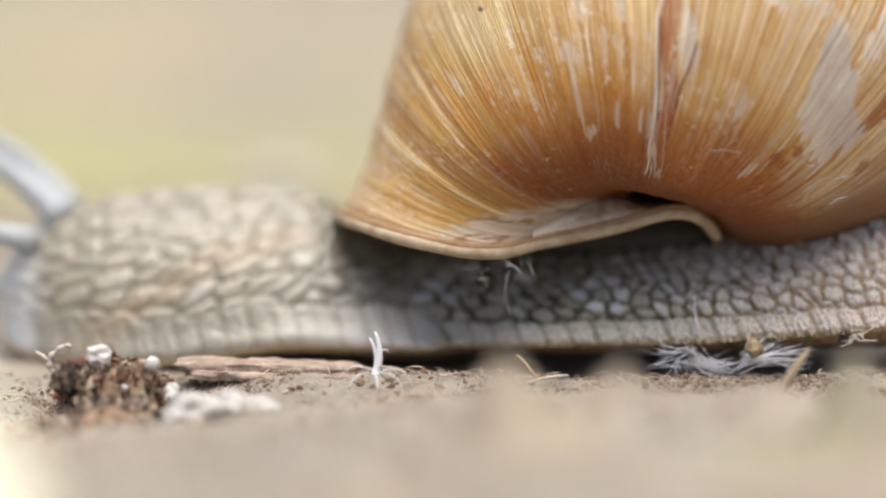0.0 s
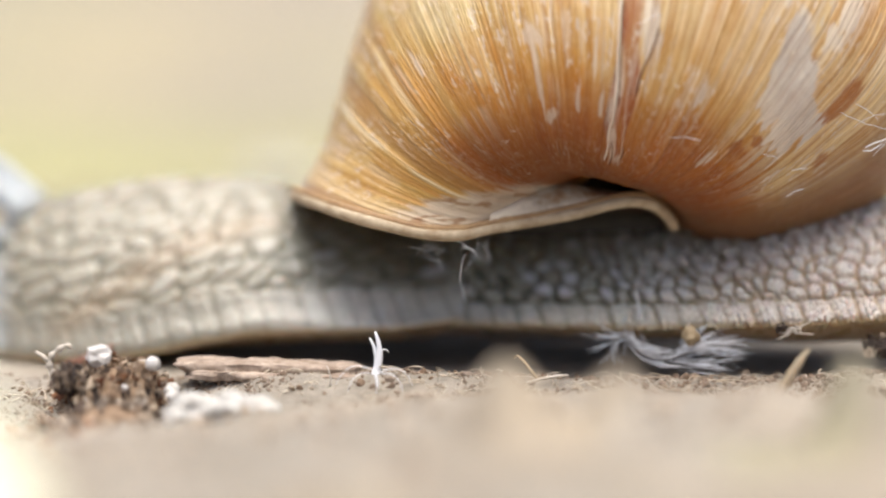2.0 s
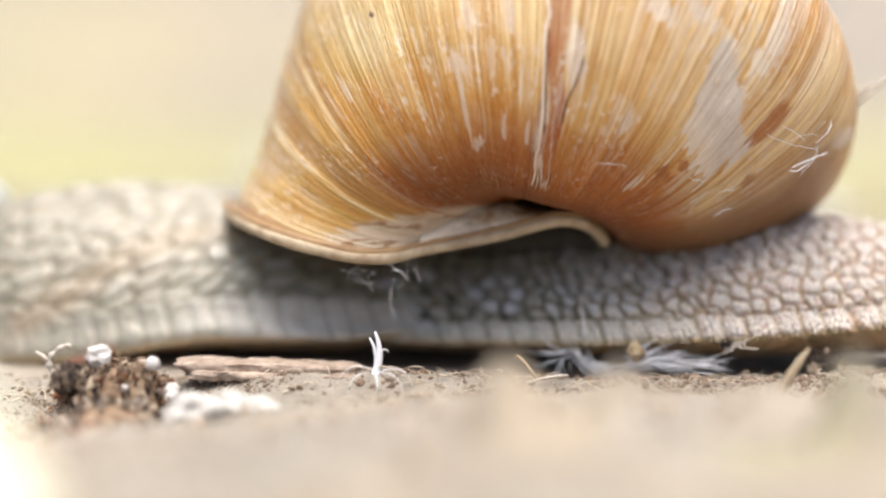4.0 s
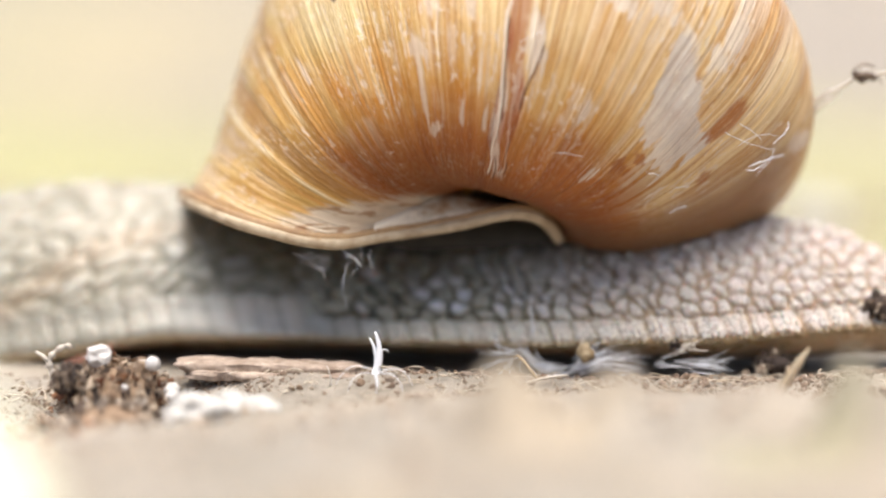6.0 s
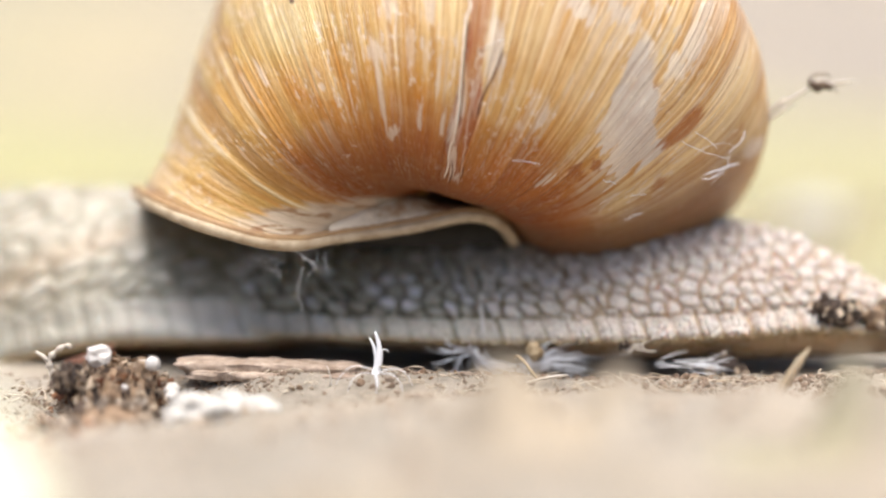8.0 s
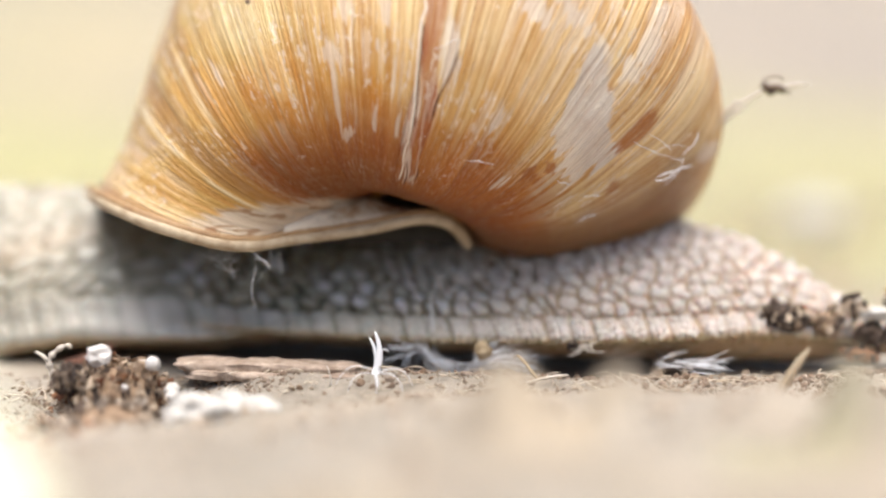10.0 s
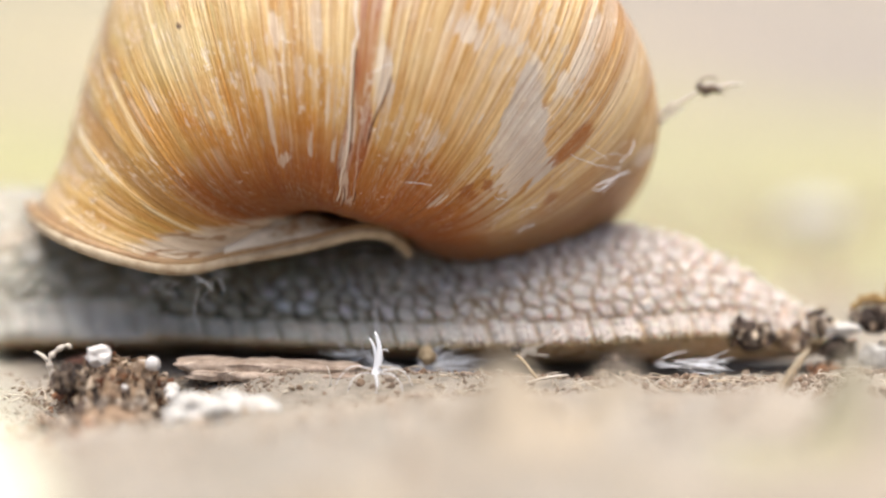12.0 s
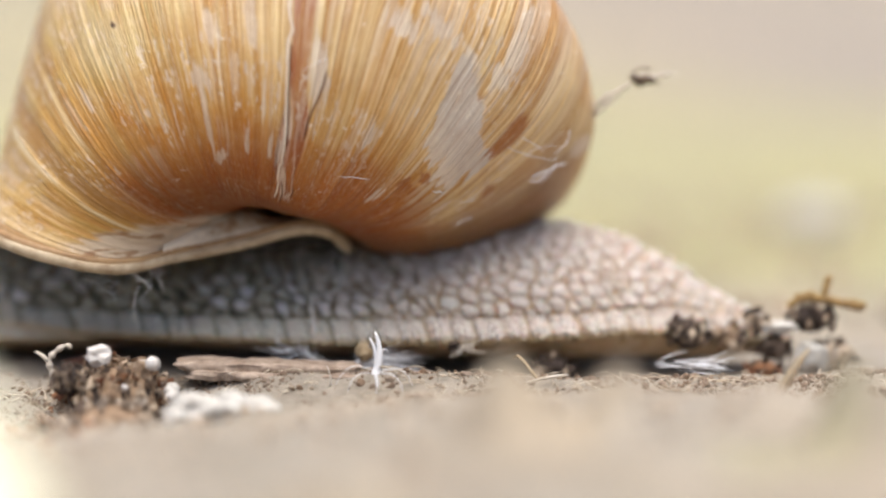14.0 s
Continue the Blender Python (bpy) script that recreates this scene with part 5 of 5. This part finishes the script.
f1 = down("down_feather", 7.4, 0.75, 4.8, [([(-3.1, 1.2), (-2.8, 0.3), (-1.8, -0.5), (-0.2, -0.6)], 16, 0.6, 0.8), ([(-0.2, -0.5), (0.8, 0.3), (2.4, 1.0)], 12, 1.0, 0.7), ([(-0.2, -0.5), (1.5, 0.1), (3.2, 0.15), (5.0, 0.0)], 20, 0.8, 0.9),
          ([(-3.2, 0.9), (-4.4, 0.6), (-5.8, 0.8)], 9, 1.2, 0.2), ([(-3.9, 0.4), (-4.5, -0.3), (-5.2, -0.8)], 8, 1.2, 0.2), ([(2.6, 0.0), (3.4, -0.5), (4.2, -1.1)], 7, 1.5, 0.3), ([(-2.4, 0.2), (-1.2, 0.1), (-0.3, -0.4)], 8, 0.8, 0.4)], 91, "blue-grey downy feather dragged under the foot")
TAIL_THINGS.append(f1)
under = heap("soil_clod", 20.7, 5.2, 0.7, 46, (1.4, 0.9, 0.8), "small dark clod of soil dragged under the foot", [DARK_CRUMB, CRUMB, DARK_CRUMB], 96, (0.18, 0.38))
speck = heap("soil_clod", 14.2, 4.0, 2.2, 9, (0.4, 0.3, 0.3), "tiny dark crumb stuck to the foot's fringe", [DARK_CRUMB, CRUMB], 97, (0.12, 0.24))
TAIL_THINGS += [under, speck]
seedling = part("yellow_grain", lump((0.5, 0.45, 0.62), 0.45, 94, 3, at=(8.3, 3.9, 1.7)), STRAW)
tagged(seedling, "yellow-brown grain caught in the down", "grain")
TAIL_THINGS.append(seedling)
mote = thing("lint", 0, 0, 0, "frayed pale lint on the foot's fringe", "lint")
for k in range(9):
    a, L = rng.uniform(-0.9, 3.6), rng.uniform(0.4, 1.5)
    part("strand", tube(arc((14.9 + rng.uniform(-0.4, 0.4), 4.3, 2.1), (14.9 + L * math.cos(a), 4.0, 2.1 - 0.6 * L * math.sin(a)), (rng.uniform(-0.2, 0.2), 0, rng.uniform(-0.2, 0.2)), 6, 0.04, rng), [0.08, 0.08, 0.07, 0.06, 0.05, 0.03], 5), FIBRE, mote)
TAIL_THINGS.append(mote)


def motions():
    carry = {r[0]: mid_pose(r, BODY_PIVOT) for r in BODY_ROWS}
    walk(snail, list(carry.items()))
    walk(neck, [(r[0], carry[r[0]].inverted() @ mid_pose(r, NECK_PIVOT)) for r in NECK_ROWS])
    walk(shell, [(r[0], carry[r[0]].inverted() @ mid_pose(r, SHELL_PIVOT)) for r in SHELL_ROWS])
    for ob in SHELL_THINGS:
        rest = ob.matrix_basis.copy()
        walk(ob, [(r[0], mid_pose(r, SHELL_PIVOT) @ rest) for r in SHELL_ROWS])
    for ob in DRAGGED:
        # soil shifted and lifted to fit the camera's view, easing off by 12.3 s
        rest = ob.matrix_basis.copy()
        walk(ob, [(t, Matrix.Translation(Vector((-1.6, 0, 1.2)) * MM * float(smooth(12.3, 9.8, t))) @ m @ rest) for t, m in carry.items()])
    for ob in TAIL_THINGS:
        rest = ob.matrix_basis.copy()
        walk(ob, [(t, m @ rest) for t, m in carry.items()])


motions()
